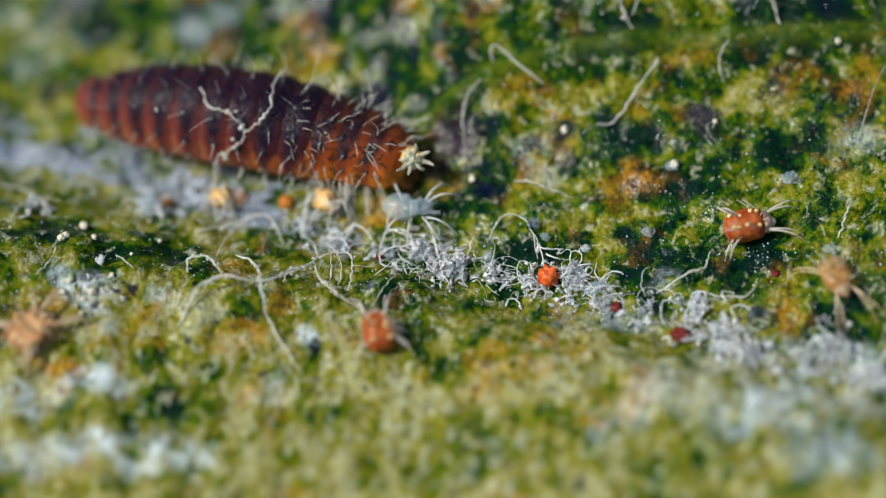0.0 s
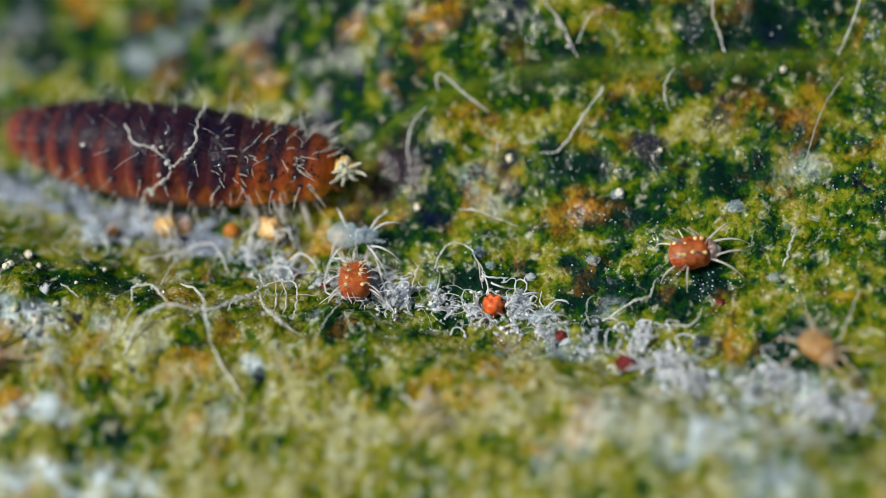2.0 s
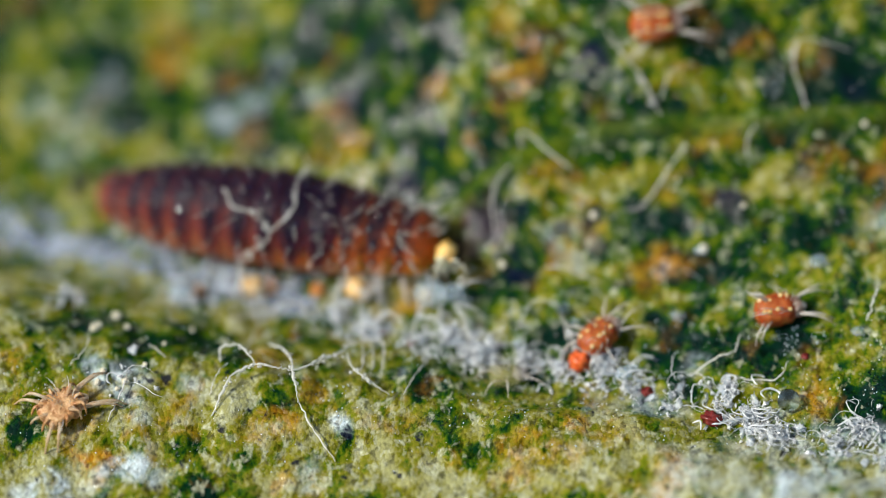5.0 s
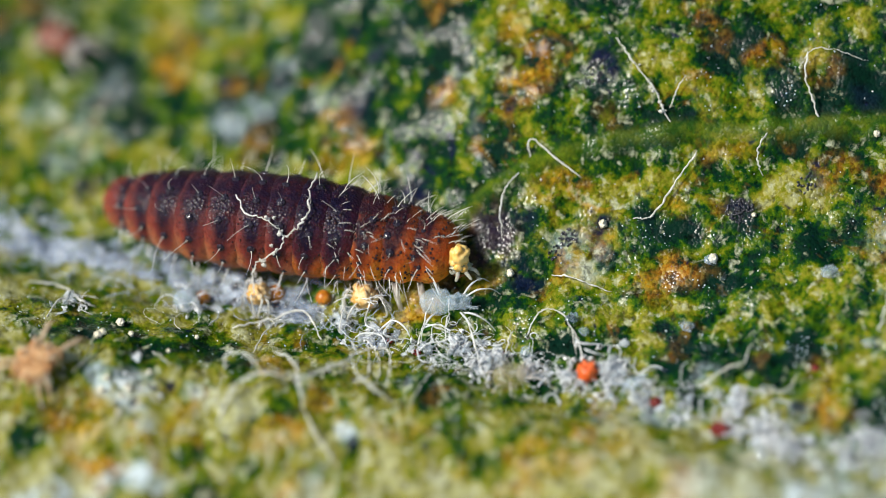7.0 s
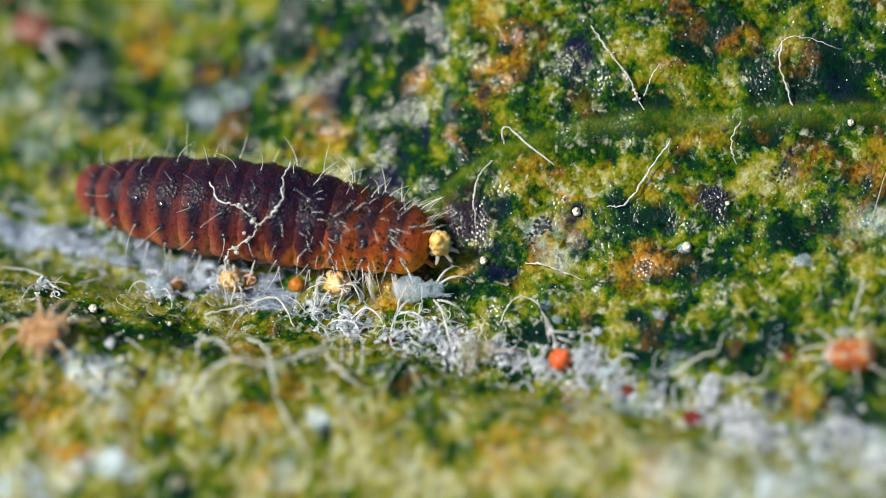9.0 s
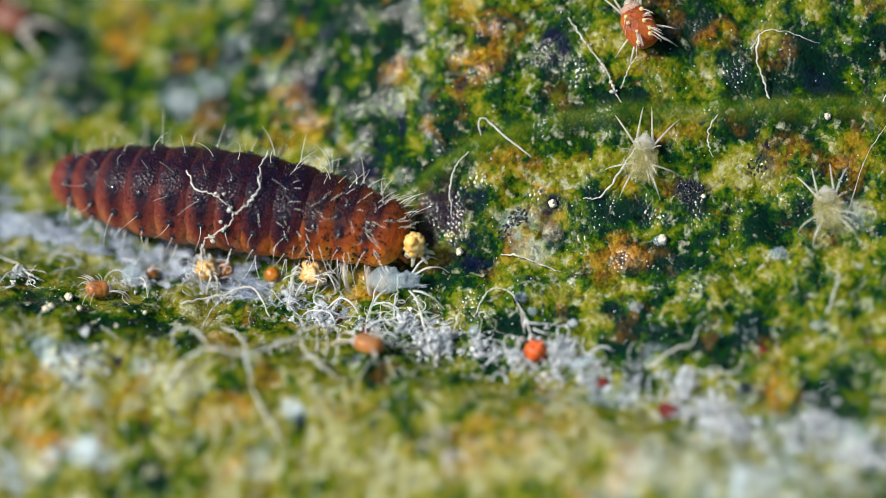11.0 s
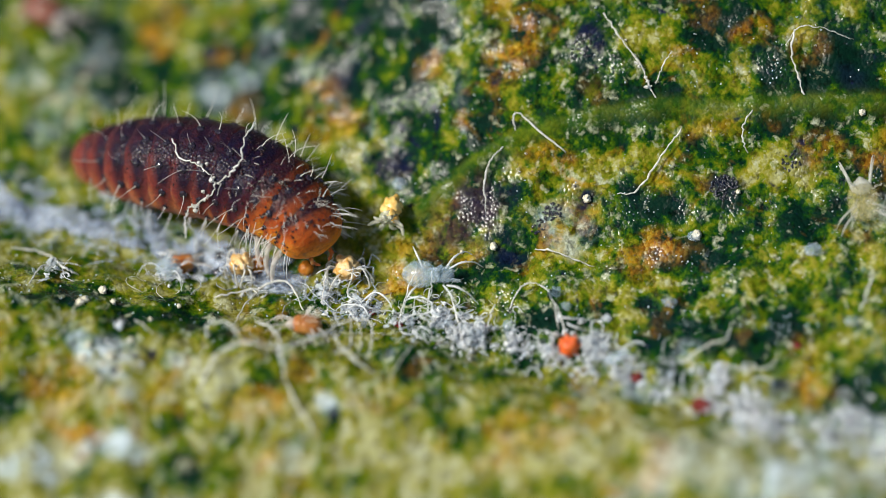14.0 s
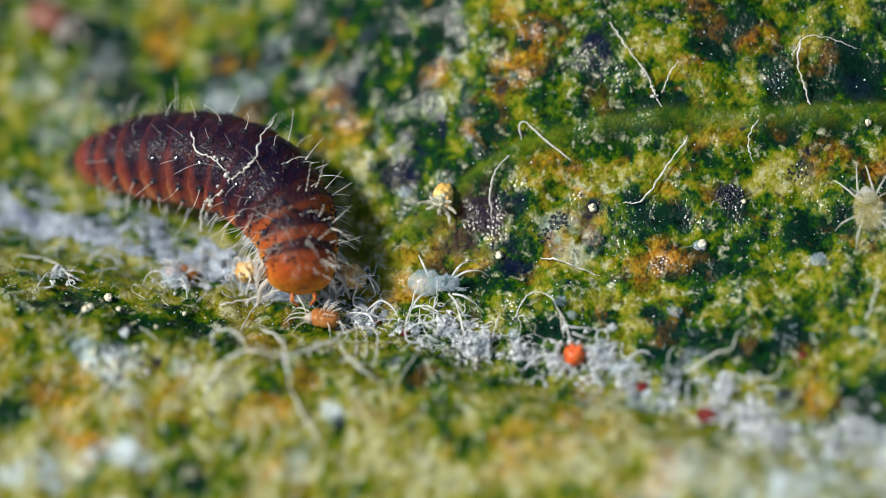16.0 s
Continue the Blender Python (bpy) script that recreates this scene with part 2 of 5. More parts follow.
M = {
    "leaf": leaf_material(),
    "belly": larva_material("larva_skin", (0.014, 0.006, 0.018), (0.185, 0.040, 0.030), (0.42, 0.15, 0.060)),
    "saddle": larva_material("larva_saddle_skin", (0.007, 0.004, 0.017), (0.085, 0.018, 0.024), (0.62, 0.17, 0.02)),
    "thorax": larva_material("larva_front_skin", (0.026, 0.008, 0.014), (0.40, 0.088, 0.016), (0.80, 0.29, 0.026)),
    "head": larva_material("larva_head_skin", (0.060, 0.015, 0.012), (0.24, 0.055, 0.014), (0.50, 0.18, 0.05)),
    "tubercle": grainy("tubercle", (0.006, 0.005, 0.014), (0.022, 0.014, 0.026), 30, 0.6, 0.0005, **{"Specular IOR Level": 0.1, "Coat Weight": 1.0, "Coat Roughness": 0.05}),
    "speck": grainy("speck", (0.010, 0.005, 0.010), (0.040, 0.014, 0.014), 30, 0.5, 0.0005, **{"Specular IOR Level": 0.25}),
    "seta": grainy("seta", (0.70, 0.68, 0.60), (0.90, 0.88, 0.82), 20, 0.2, 0.002, **{"Alpha": 0.7}),
    "silk": grainy("silk", (0.88, 0.92, 0.95), (0.98, 0.98, 0.98), 9, 0.15, 0.004, **{"Alpha": 0.8, "Specular IOR Level": 1.0}),
    "thread": grainy("silk_thread", (0.80, 0.84, 0.86), (0.96, 0.97, 0.97), 12, 0.10, 0.004, **{"Alpha": 0.6, "Specular IOR Level": 1.0}),
    "wisp": grainy("silk_wisp", (0.74, 0.86, 0.95), (0.96, 0.98, 1.0), 16, 0.10, 0.012, **{"Alpha": 0.38, "Specular IOR Level": 1.0}),
    "film": grainy("silk_film", (0.38, 0.47, 0.62), (0.74, 0.82, 0.92), 7, 0.2, 0.02, **{"Alpha": 0.34, "Specular IOR Level": 0.8}),
    "fibre": grainy("fibre", (0.62, 0.60, 0.52), (0.90, 0.90, 0.87), 12, 0.25, 0.006, **{"Alpha": 0.62}),
    "strand": grainy("silk_strand", (0.66, 0.68, 0.62), (0.94, 0.94, 0.90), 16, 0.12, 0.008, **{"Alpha": 0.5, "Specular IOR Level": 1.0}),
    "husk": grainy("husk", (0.58, 0.30, 0.06), (0.86, 0.68, 0.38), 14, 0.35),
    "prey": grainy("prey", (0.78, 0.40, 0.06), (0.95, 0.72, 0.28), 11, 0.3, 0.006),
    "prey_leg": grainy("prey_leg", (0.48, 0.48, 0.36), (0.74, 0.72, 0.60), 14, 0.25, 0.006, **{"Alpha": 0.5}),
    "prey_pale": grainy("prey_pale", (0.40, 0.46, 0.28), (0.72, 0.72, 0.55), 14, 0.2, 0.01, **{"Alpha": 0.75}),
    "mite_red": grainy("mite_red", (0.24, 0.035, 0.010), (0.52, 0.16, 0.030), 9, 0.42, 0.02, **{"Subsurface Weight": 0.8, "Subsurface Scale": 0.00008, "Specular IOR Level": 0.25}),
    "mite_front": grainy("mite_front", (0.46, 0.22, 0.14), (0.74, 0.56, 0.46), 11, 0.3, 0.01, **{"Alpha": 0.7}),
    "mite_brick": grainy("mite_brick", (0.10, 0.024, 0.014), (0.24, 0.07, 0.035), 11, 0.4),
    "mite_orange": grainy("mite_orange", (0.34, 0.10, 0.022), (0.52, 0.24, 0.06), 11, 0.35),
    "mite_straw": grainy("mite_straw", (0.42, 0.17, 0.04), (0.60, 0.36, 0.12), 11, 0.35, 0.012, **{"Alpha": 0.6}),
    "mite_brown": grainy("mite_brown", (0.36, 0.14, 0.04), (0.74, 0.46, 0.22), 14, 0.3, 0.03),
    "mite_frill": grainy("mite_frill", (0.52, 0.28, 0.12), (0.80, 0.66, 0.46), 14, 0.25, 0.01, **{"Alpha": 0.55}),
    "mite_pale": grainy("mite_pale", (0.34, 0.31, 0.09), (0.58, 0.52, 0.26), 11, 0.35, 0.012, **{"Alpha": 0.28}),
    "mite_leg": grainy("mite_leg", (0.58, 0.50, 0.42), (0.84, 0.80, 0.74), 14, 0.2, 0.004, **{"Alpha": 0.5}),
    "clear_leg": grainy("clear_leg", (0.54, 0.54, 0.46), (0.80, 0.79, 0.72), 14, 0.25, 0.004, **{"Alpha": 0.4}),
    "spot": grainy("spot", (0.66, 0.42, 0.12), (0.86, 0.66, 0.32), 20, 0.3, 0.004),
    "skin": grainy("shed_skin", (0.50, 0.72, 0.92), (0.88, 0.96, 1.0), 16, 0.08, 0.008, **{"Alpha": 0.22, "Specular IOR Level": 1.0}),
    "egg_red": grainy("egg_red", (0.55, 0.07, 0.012), (0.78, 0.16, 0.025), 14, 0.3),
    "crimson": grainy("crimson", (0.10, 0.010, 0.010), (0.24, 0.03, 0.02), 14, 0.18),
    "amber": grainy("amber", (0.40, 0.11, 0.008), (0.58, 0.22, 0.02), 14, 0.25),
    "amber_clear": grainy("amber_clear", (0.62, 0.30, 0.04), (0.85, 0.55, 0.15), 14, 0.15, 0.006, **{"Alpha": 0.75, "Specular IOR Level": 0.8}),
    "soot": grainy("soot", (0.003, 0.003, 0.006), (0.012, 0.012, 0.022), 30, 0.2, 0.001, **{"Specular IOR Level": 1.0, "Coat Weight": 0.8, "Coat Roughness": 0.08}),
    "crumb": grainy("crumb", (0.58, 0.52, 0.36), (0.84, 0.80, 0.66), 18, 0.5),
    # white grains and bluish beads hold the leaf's glints in their colour
    "grain": grainy("grain", (0.50, 0.68, 0.86), (0.96, 0.97, 0.96), 3, 0.2, 0.001),
    "bead": grainy("bead", (0.22, 0.38, 0.50), (0.50, 0.62, 0.70), 3, 0.10, 0.001, **{"Alpha": 0.25, "Specular IOR Level": 0.7, "Coat Weight": 0.35, "Coat Roughness": 0.1}),
    "drop": grainy("drop", (0.75, 0.85, 0.95), (0.9, 0.95, 1.0), 6, 0.03, 0.0005, **{"Transmission Weight": 1.0, "IOR": 1.36}),
}


# ---- shapes ----
class Shape:
    """Collects rounded tubes and lumps, in millimetres."""

    def __init__(self):
        self.v, self.f = [], []

    def rings(self, rings, close=True):
        base, k = len(self.v), len(rings[0])
        for r in rings:
            self.v.extend(r)
        for i in range(len(rings) - 1):
            for j in range(k):
                a, b = base + i * k + j, base + i * k + (j + 1) % k
                self.f.append((a, b, b + k, a + k))
        if close:
            self.f.append(tuple(base + j for j in reversed(range(k))))
            end = base + (len(rings) - 1) * k
            self.f.append(tuple(end + j for j in range(k)))

    def tube(self, path, radius, sides=5):
        """radius: one number, or one for each point."""
        pts = [Vector(p) for p in path]
        rings = []
        side = None
        for i, p in enumerate(pts):
            along = (pts[min(i + 1, len(pts) - 1)] - pts[max(i - 1, 0)]).normalized()
            if side is None:
                side = along.orthogonal().normalized()
            side = (side - along * side.dot(along)).normalized()
            up = along.cross(side)
            r = radius[i] if isinstance(radius, (list, tuple)) else radius
            rings.append([p + (side * math.cos(a) + up * math.sin(a)) * r
                          for a in (2 * math.pi * j / sides for j in range(sides))])
        self.rings(rings)

    def lump(self, centre, radii, rough=0.0, sides=14, rows=9, freq=4.0, seed=0.0, turn=None):
        c = Vector(centre)
        rings = []
        for i in range(rows + 1):
            p = math.pi * (0.02 + 0.96 * i / rows)
            ring = []
            for j in range(sides):
                a = 2 * math.pi * j / sides
                d = Vector((math.sin(p) * math.cos(a), math.sin(p) * math.sin(a), -math.cos(p)))
                k = 1.0 + rough * noise.noise(d * freq * 0.5 + Vector((seed, seed * 1.7, 3.1)))
                q = Vector((d.x * radii[0], d.y * radii[1], d.z * radii[2])) * k
                ring.append(c + (turn @ q if turn else q))
            rings.append(ring)
        self.rings(rings)


def part(name, shape, material, parent=None, label="", smooth=True):
    me = bpy.data.meshes.new(name)
    me.from_pydata([(p[0] * MM, p[1] * MM, p[2] * MM) for p in shape.v], [], shape.f)
    me.polygons.foreach_set("use_smooth", [smooth] * len(me.polygons))
    me.materials.append(M[material])
    me.update()
    ob = new(name, me)
    if parent is not None:
        ob.parent = parent
    if label:
        ob["label"] = label
    return ob


def again(ob, m, parent):
    """One more piece on the same mesh."""
    o = new(ob.name.split(".")[0], ob.data)
    o.parent = parent
    o.matrix_basis = m
    return o


def at(x, y, z, turn=None):
    return Matrix.Translation((x * MM, y * MM, z * MM)) @ (turn.to_4x4() if turn else Matrix())


def smooth_path(points, steps=6):
    """A curve through the points."""
    p = [Vector(q) for q in points]
    p = [2 * p[0] - p[1]] + p + [2 * p[-1] - p[-2]]
    out = []
    for i in range(1, len(p) - 2):
        for s in range(steps):
            t = s / steps
            out.append(0.5 * (2 * p[i] + (p[i + 1] - p[i - 1]) * t
                              + (2 * p[i - 1] - 5 * p[i] + 4 * p[i + 1] - p[i + 2]) * t * t
                              + (3 * p[i] - p[i - 1] - 3 * p[i + 1] + p[i + 2]) * t ** 3))
    out.append(p[-2])
    return out


# ---- the leaf ----
def fold(x, y):
    """The leaf bends up on both sides of its main vein, rolls over on the near side, and twists steeper towards positive x."""
    s = 0.383 * x + 0.924 * y + 1.215
    w = max(0.0, -s)
    far = 0.6 + 0.12 * (math.sqrt(x * x + 0.5) - x)
    hump = 0.24 * w * w / (w + 0.15) - 0.375 * (w + math.sqrt((w - far) ** 2 + 0.08) - math.sqrt(far * far + 0.08))
    k = min(1.0, max(0.0, (x + 2.6) / 4.2))
    b = 0.924 * y + 0.87 + 0.14 * x - 0.31 * math.sqrt(x * x + 0.3)
    rise = 6 * math.tanh((b + math.sqrt(b * b + 0.06)) / 12)
    return 0.26 * math.sqrt(s * s + 0.03) + 0.16 * s - 0.045 + hump + 0.70 * k * k * (3 - 2 * k) * rise


SIDE_VEIN = [(-0.367, -0.359), (0.070, -0.154), (0.508, -0.014), (1.119, 0.050), (1.817, 0.060), (2.690, 0.052), (3.999, 0.050)]


def vein_distance(x, y, line=SIDE_VEIN):
    best = 99.0
    for (ax, ay), (bx, by) in zip(line, line[1:]):
        dx, dy = bx - ax, by - ay
        t = max(0.0, min(1.0, ((x - ax) * dx + (y - ay) * dy) / (dx * dx + dy * dy)))
        best = min(best, math.hypot(x - ax - t * dx, y - ay - t * dy))
    return best


def leaf_z(x, y):
    z = fold(x, y)
    z += 0.035 * noise.noise(Vector((x * 1.3, y * 1.3, 0.0)))
    z += 0.050 * noise.noise(Vector((x * 4.2, y * 3.4, 5.0)))
    z += 0.012 * noise.noise(Vector((x * 10.0, y * 8.0, 9.0)))
    return z


# stains, with some shade, sheen and haze painted in: place, radius across, radius along the view, strength
GREEN = [
    (-2.364, -1.404, 0.39, 0.346, 0.9), (-2.627, -1.266, 0.17, 0.276, 0.8), (-2.022, -1.148, 0.17, 0.198, 0.7),
    (-1.796, -1.573, 0.13, 0.159, 0.9), (-3.322, -2.203, 0.2, 0.192, 1), (-2.132, -2.397, 0.15, 0.097, 0.6),
    (-1.445, -1.936, 0.11, 0.135, 0.8), (-0.343, -1.801, 0.11, 0.159, 0.8), (-0.967, -2.359, 0.11, 0.0953, 0.6),
    (-1.869, -2.772, 0.26, 0.117, 0.8), (-0.621, -2.813, 0.22, 0.0917, 0.5), (-0.104, -2.158, 0.11, 0.17, 0.5),
    (-3.050, -1.725, 0.26, 0.11, 0.5), (0.155, -2.505, 0.2, 0.145, 0.8), (0.285, -2.223, 0.13, 0.115, 0.6),
    (0.522, -2.403, 0.11, 0.111, 0.5), (1.717, -1.780, 0.15, 0.1, 0.7), (1.503, -1.467, 0.22, 0.14, 0.6),
]
GREEN += [
    (2.260, -1.636, 0.13, 0.16, 1), (3.094, -2.145, 0.22, 0.19, 0.9), (2.543, -1.463, 0.13, 0.09, 0.9),
    (2.024, -1.441, 0.26, 0.12, 0.7), (0.940, -1.255, 0.26, 0.14, 0.7), (0.679, -1.268, 0.13, 0.14, 0.6),
    (3.306, -2.314, 0.13, 0.14, 0.6), (-2.768, 1.526, 0.15, 0.19, 1), (-2.629, 1.167, 0.17, 0.12, 0.9),
    (-2.251, 1.104, 0.07, 0.29, 0.9), (-1.919, 1.168, 0.11, 0.09, 0.9), (-1.700, 1.468, 0.17, 0.18, 0.6),
    (-1.476, 1.251, 0.13, 0.11, 0.9), (-1.210, 1.360, 0.11, 0.13, 0.8), (-0.281, 0.683, 0.15, 0.15, 0.8),
    (-0.171, 1.005, 0.17, 0.15, 0.9), (-0.589, 0.885, 0.09, 0.19, 0.7), (-0.413, 0.418, 0.13, 0.07, 0.7),
]
GREEN += [
    (-0.676, 0.435, 0.05, 0.16, 0.9), (-2.951, 1.844, 0.13, 0.15, 0.5), (-1.561, 0.769, 0.09, 0.11, 0.7),
    (-0.723, 1.258, 0.13, 0.12, 0.5), (0.508, 0.714, 0.13, 0.13, 0.9), (1.993, 0.470, 0.17, 0.16, 0.8),
    (1.599, 0.110, 0.26, 0.08, 0.9), (1.949, 0.114, 0.22, 0.06, 0.8), (2.473, 0.270, 0.15, 0.16, 0.8),
    (2.822, 0.228, 0.13, 0.16, 0.8), (3.084, 0.283, 0.17, 0.19, 0.9), (1.119, 0.091, 0.13, 0.06, 0.8),
    (0.944, 0.218, 0.11, 0.08, 0.6), (2.251, -0.497, 0.26, 0.11, 0.7), (1.423, -0.484, 0.26, 0.12, 0.9),
    (1.817, -0.210, 0.11, 0.13, 0.7), (2.684, -0.700, 0.31, 0.15, 0.9), (2.947, -0.556, 0.17, 0.13, 0.5),
]
GREEN += [
    (2.428, -0.072, 0.17, 0.08, 0.6), (3.254, -0.382, 0.13, 0.16, 0.6), (0.419, -0.645, 0.26, 0.11, 0.7),
    (1.726, -0.854, 0.26, 0.15, 1), (1.723, -1.147, 0.22, 0.11, 0.9),
]
ORANGE = [
    (-2.905, -2.575, 0.2, 0.164, 1), (-2.979, -2.075, 0.26, 0.169, 0.7), (-3.068, -1.955, 0.22, 0.1, 0.6),
    (-2.221, -2.206, 0.13, 0.121, 0.6), (-1.530, -2.169, 0.2, 0.0967, 0.7), (0.868, -2.257, 0.12, 0.165, 0.8),
    (0.370, -2.716, 0.15, 0.118, 0.8), (1.574, -2.833, 0.13, 0.265, 0.8), (0.716, -2.549, 0.26, 0.106, 0.5),
    (2.708, -2.001, 0.15, 0.19, 0.8), (2.713, -1.719, 0.13, 0.14, 0.4), (-1.538, -1.448, 0.17, 0.189, 0.6),
    (-1.030, 0.722, 0.13, 0.1, 0.6), (-0.941, 0.466, 0.22, 0.12, 0.7), (-2.324, 1.552, 0.13, 0.1, 0.9),
    (-2.326, 1.770, 0.17, 0.17, 0.6), (-1.832, 1.305, 0.09, 0.09, 0.6), (-1.649, 0.727, 0.11, 0.14, 0.6),
]
ORANGE += [
    (-0.171, 0.606, 0.11, 0.09, 0.6), (0.464, 0.557, 0.2, 0.2, 0.8), (0.377, 0.814, 0.13, 0.1, 0.6),
    (0.486, 0.403, 0.11, 0.05, 0.8), (1.863, 0.599, 0.13, 0.08, 0.6), (2.299, 0.477, 0.11, 0.06, 0.7),
    (2.735, 0.355, 0.15, 0.09, 0.5), (2.820, -0.215, 0.17, 0.12, 0.6), (3.255, -0.270, 0.17, 0.09, 0.6),
    (0.725, -0.158, 0.22, 0.06, 0.7), (2.035, -0.044, 0.2, 0.06, 0.5), (1.554, -0.359, 0.13, 0.05, 0.6),
    (1.552, -0.792, 0.26, 0.13, 0.8), (-0.411, -0.774, 0.17, 0.11, 0.8), (0.157, -0.467, 0.22, 0.14, 0.4),
    (3.387, -0.140, 0.09, 0.07, 0.6),
]
PALE = [
    (-2.572, -1.866, 0.13, 0.13, 0.9), (-3.117, -2.791, 0.26, 0.115, 0.9), (-2.834, -1.716, 0.09, 0.107, 0.6),
    (-2.139, -1.852, 0.11, 0.081, 0.6), (-2.582, -2.617, 0.13, 0.0952, 0.7), (-0.968, -2.211, 0.11, 0.0756, 1),
    (-1.202, -2.624, 0.09, 0.119, 0.6), (2.474, -2.969, 0.15, 0.168, 0.9), (2.448, -2.111, 0.11, 0.1, 0.7),
    (2.872, -2.519, 0.35, 0.187, 0.5), (3.342, -2.665, 0.17, 0.232, 0.6), (-3.343, 1.315, 0.17, 0.12, 0.35),
    # faint far rows below include teal reflections painted as pale tone
    (-1.829, 1.004, 0.22, 0.12, 0.4), (-1.476, 1.207, 0.11, 0.18, 0.3), (0.026, 0.398, 0.09, 0.14, 0.1),
    (-3.071, 1.034, 0.22, 0.19, 0.4), (-2.811, 1.435, 0.17, 0.12, 0.25), (-1.142, 0.993, 0.07, 0.11, 0.2),
]
PALE += [
    (0.943, -0.624, 0.17, 0.11, 0.35), (0.769, -0.473, 0.11, 0.07, 0.3), (3.250, -0.633, 0.17, 0.13, 0.35),
    (1.762, -1.595, 0.09, 0.07, 0.3), (-2.150, 1.943, 0.17, 0.1, 0.3),
]
DARK = [
    (-2.976, 0.658, 0.11, 0.07, 1), (0.989, 0.467, 0.11, 0.08, 1), (0.377, 0.376, 0.05, 0.03, 0.9),
    (-0.854, 0.757, 0.09, 0.08, 0.9), (-0.722, 1.080, 0.09, 0.06, 0.7), (0.727, 0.668, 0.13, 0.05, 0.5),
    (2.099, -0.390, 0.13, 0.05, 1), (1.031, -0.427, 0.11, 0.05, 0.9), (2.645, -0.274, 0.08, 0.05, 0.8),
    (0.397, -0.678, 0.13, 0.07, 0.9), (3.084, 0.190, 0.11, 0.08, 0.5), (0.528, -0.517, 0.05, 0.03, 0.8),
    (0.114, -0.495, 0.15, 0.14, 0.7), (0.245, -0.604, 0.13, 0.09, 0.9), (-2.618, -1.706, 0.07, 0.0591, 0.6),
    (1.992, 0.082, 0.09, 0.02, 0.6), (1.730, 0.137, 0.09, 0.02, 0.6),
]
BLEACHED = [
    (-1.879, -1.949, 0.26, 0.211, 0.8), (-0.796, -2.080, 0.26, 0.158, 0.5), (-0.578, -2.432, 0.22, 0.146, 0.6),
    (-2.100, -1.607, 0.17, 0.142, 0.7), (-3.124, -2.414, 0.17, 0.143, 0.6), (-0.104, -1.935, 0.17, 0.218, 0.5),
    (-0.966, -2.622, 0.22, 0.141, 0.5), (-1.396, -2.720, 0.17, 0.187, 0.6), (1.278, -2.310, 0.35, 0.239, 0.5),
    (1.623, -2.361, 0.22, 0.333, 0.6), (-2.015, 1.807, 0.22, 0.19, 0.6), (-1.522, 1.536, 0.17, 0.18, 0.5),
    (-2.360, 0.932, 0.31, 0.12, 0.5), (-1.163, 0.706, 0.26, 0.17, 0.3), (-3.032, 1.369, 0.26, 0.15, 0.5),
    (0.245, 0.680, 0.26, 0.21, 0.1), (0.944, -0.259, 0.35, 0.13, 0.5), (1.294, 0.343, 0.26, 0.16, 0.4),
]
BLEACHED += [
    (3.039, -0.093, 0.35, 0.13, 0.5), (2.470, -0.333, 0.35, 0.1, 0.5), (0.768, -0.644, 0.22, 0.14, 0.4),
    (2.854, -0.947, 0.35, 0.18, 0.4), (2.120, -0.562, 0.22, 0.08, 0.4), (1.200, -1.335, 0.17, 0.14, 0.5),
    (0.332, -0.322, 0.22, 0.1, 0.4),
]
# broad dark tone painted over the twist, offsetting the sun it catches
GREEN += [
    (-0.854, 0.958, 0.72, 0.50, 0.68), (-0.281, 0.207, 0.26, 0.22, 0.6), (0.070, 0.003, 0.31, 0.28, 0.55),
    (0.245, 0.305, 0.26, 0.24, 0.5), (-1.608, 1.119, 0.39, 0.27, 0.5), (-0.369, 0.979, 0.35, 0.22, 0.5),
]
ORANGE += [
    (-0.105, -0.491, 0.24, 0.15, 0.55), (0.070, -0.381, 0.22, 0.14, 0.45), (-0.367, -0.552, 0.13, 0.10, 0.5),
]
DARK += [
    (-0.522, 0.051, 0.17, 0.12, 1), (-0.280, -0.305, 0.20, 0.15, 0.45), (0.004, -0.476, 0.26, 0.16, 0.4),
    (0.288, -0.557, 0.15, 0.11, 0.4),
]
GREEN += [
    (-2.388, -1.270, 0.48, 0.30, 1), (-2.935, -1.133, 0.35, 0.25, 0.9), (-1.974, -1.337, 0.26, 0.19, 0.9),
    (-3.166, -0.656, 0.26, 0.15, 0.7), (-2.574, -1.704, 0.31, 0.10, 0.6), (1.636, -1.205, 0.20, 0.09, 0.9),
    (-1.503, -0.856, 0.17, 0.10, 0.4),
]
PALE += [
    (-3.118, -2.781, 0.31, 0.12, 0.9), (-2.560, -2.617, 0.26, 0.09, 0.9), (-2.681, -1.818, 0.15, 0.12, 0.8),
    (-2.589, -2.116, 0.11, 0.14, 0.7), (-0.968, -2.211, 0.12, 0.08, 0.8),
]
BLEACHED += [
    (0.931, -2.566, 0.52, 0.28, 0.7), (2.004, -2.799, 0.52, 0.27, 0.7), (2.864, -2.829, 0.44, 0.31, 0.7),
    (0.069, -2.693, 0.52, 0.19, 0.6), (-0.621, -2.576, 0.35, 0.19, 0.5),
]
# next three lists: brown leaf beside the larva's head, with its shade painted darker
DARK += [
    (0.179, -0.401, 0.17, 0.09, 0.7), (0.289, -0.322, 0.13, 0.08, 0.6), (0.070, -0.524, 0.13, 0.07, 0.5),
]
GREEN += [
    (0.245, -0.377, 0.26, 0.12, 0.8), (0.420, -0.301, 0.17, 0.10, 0.5),
]
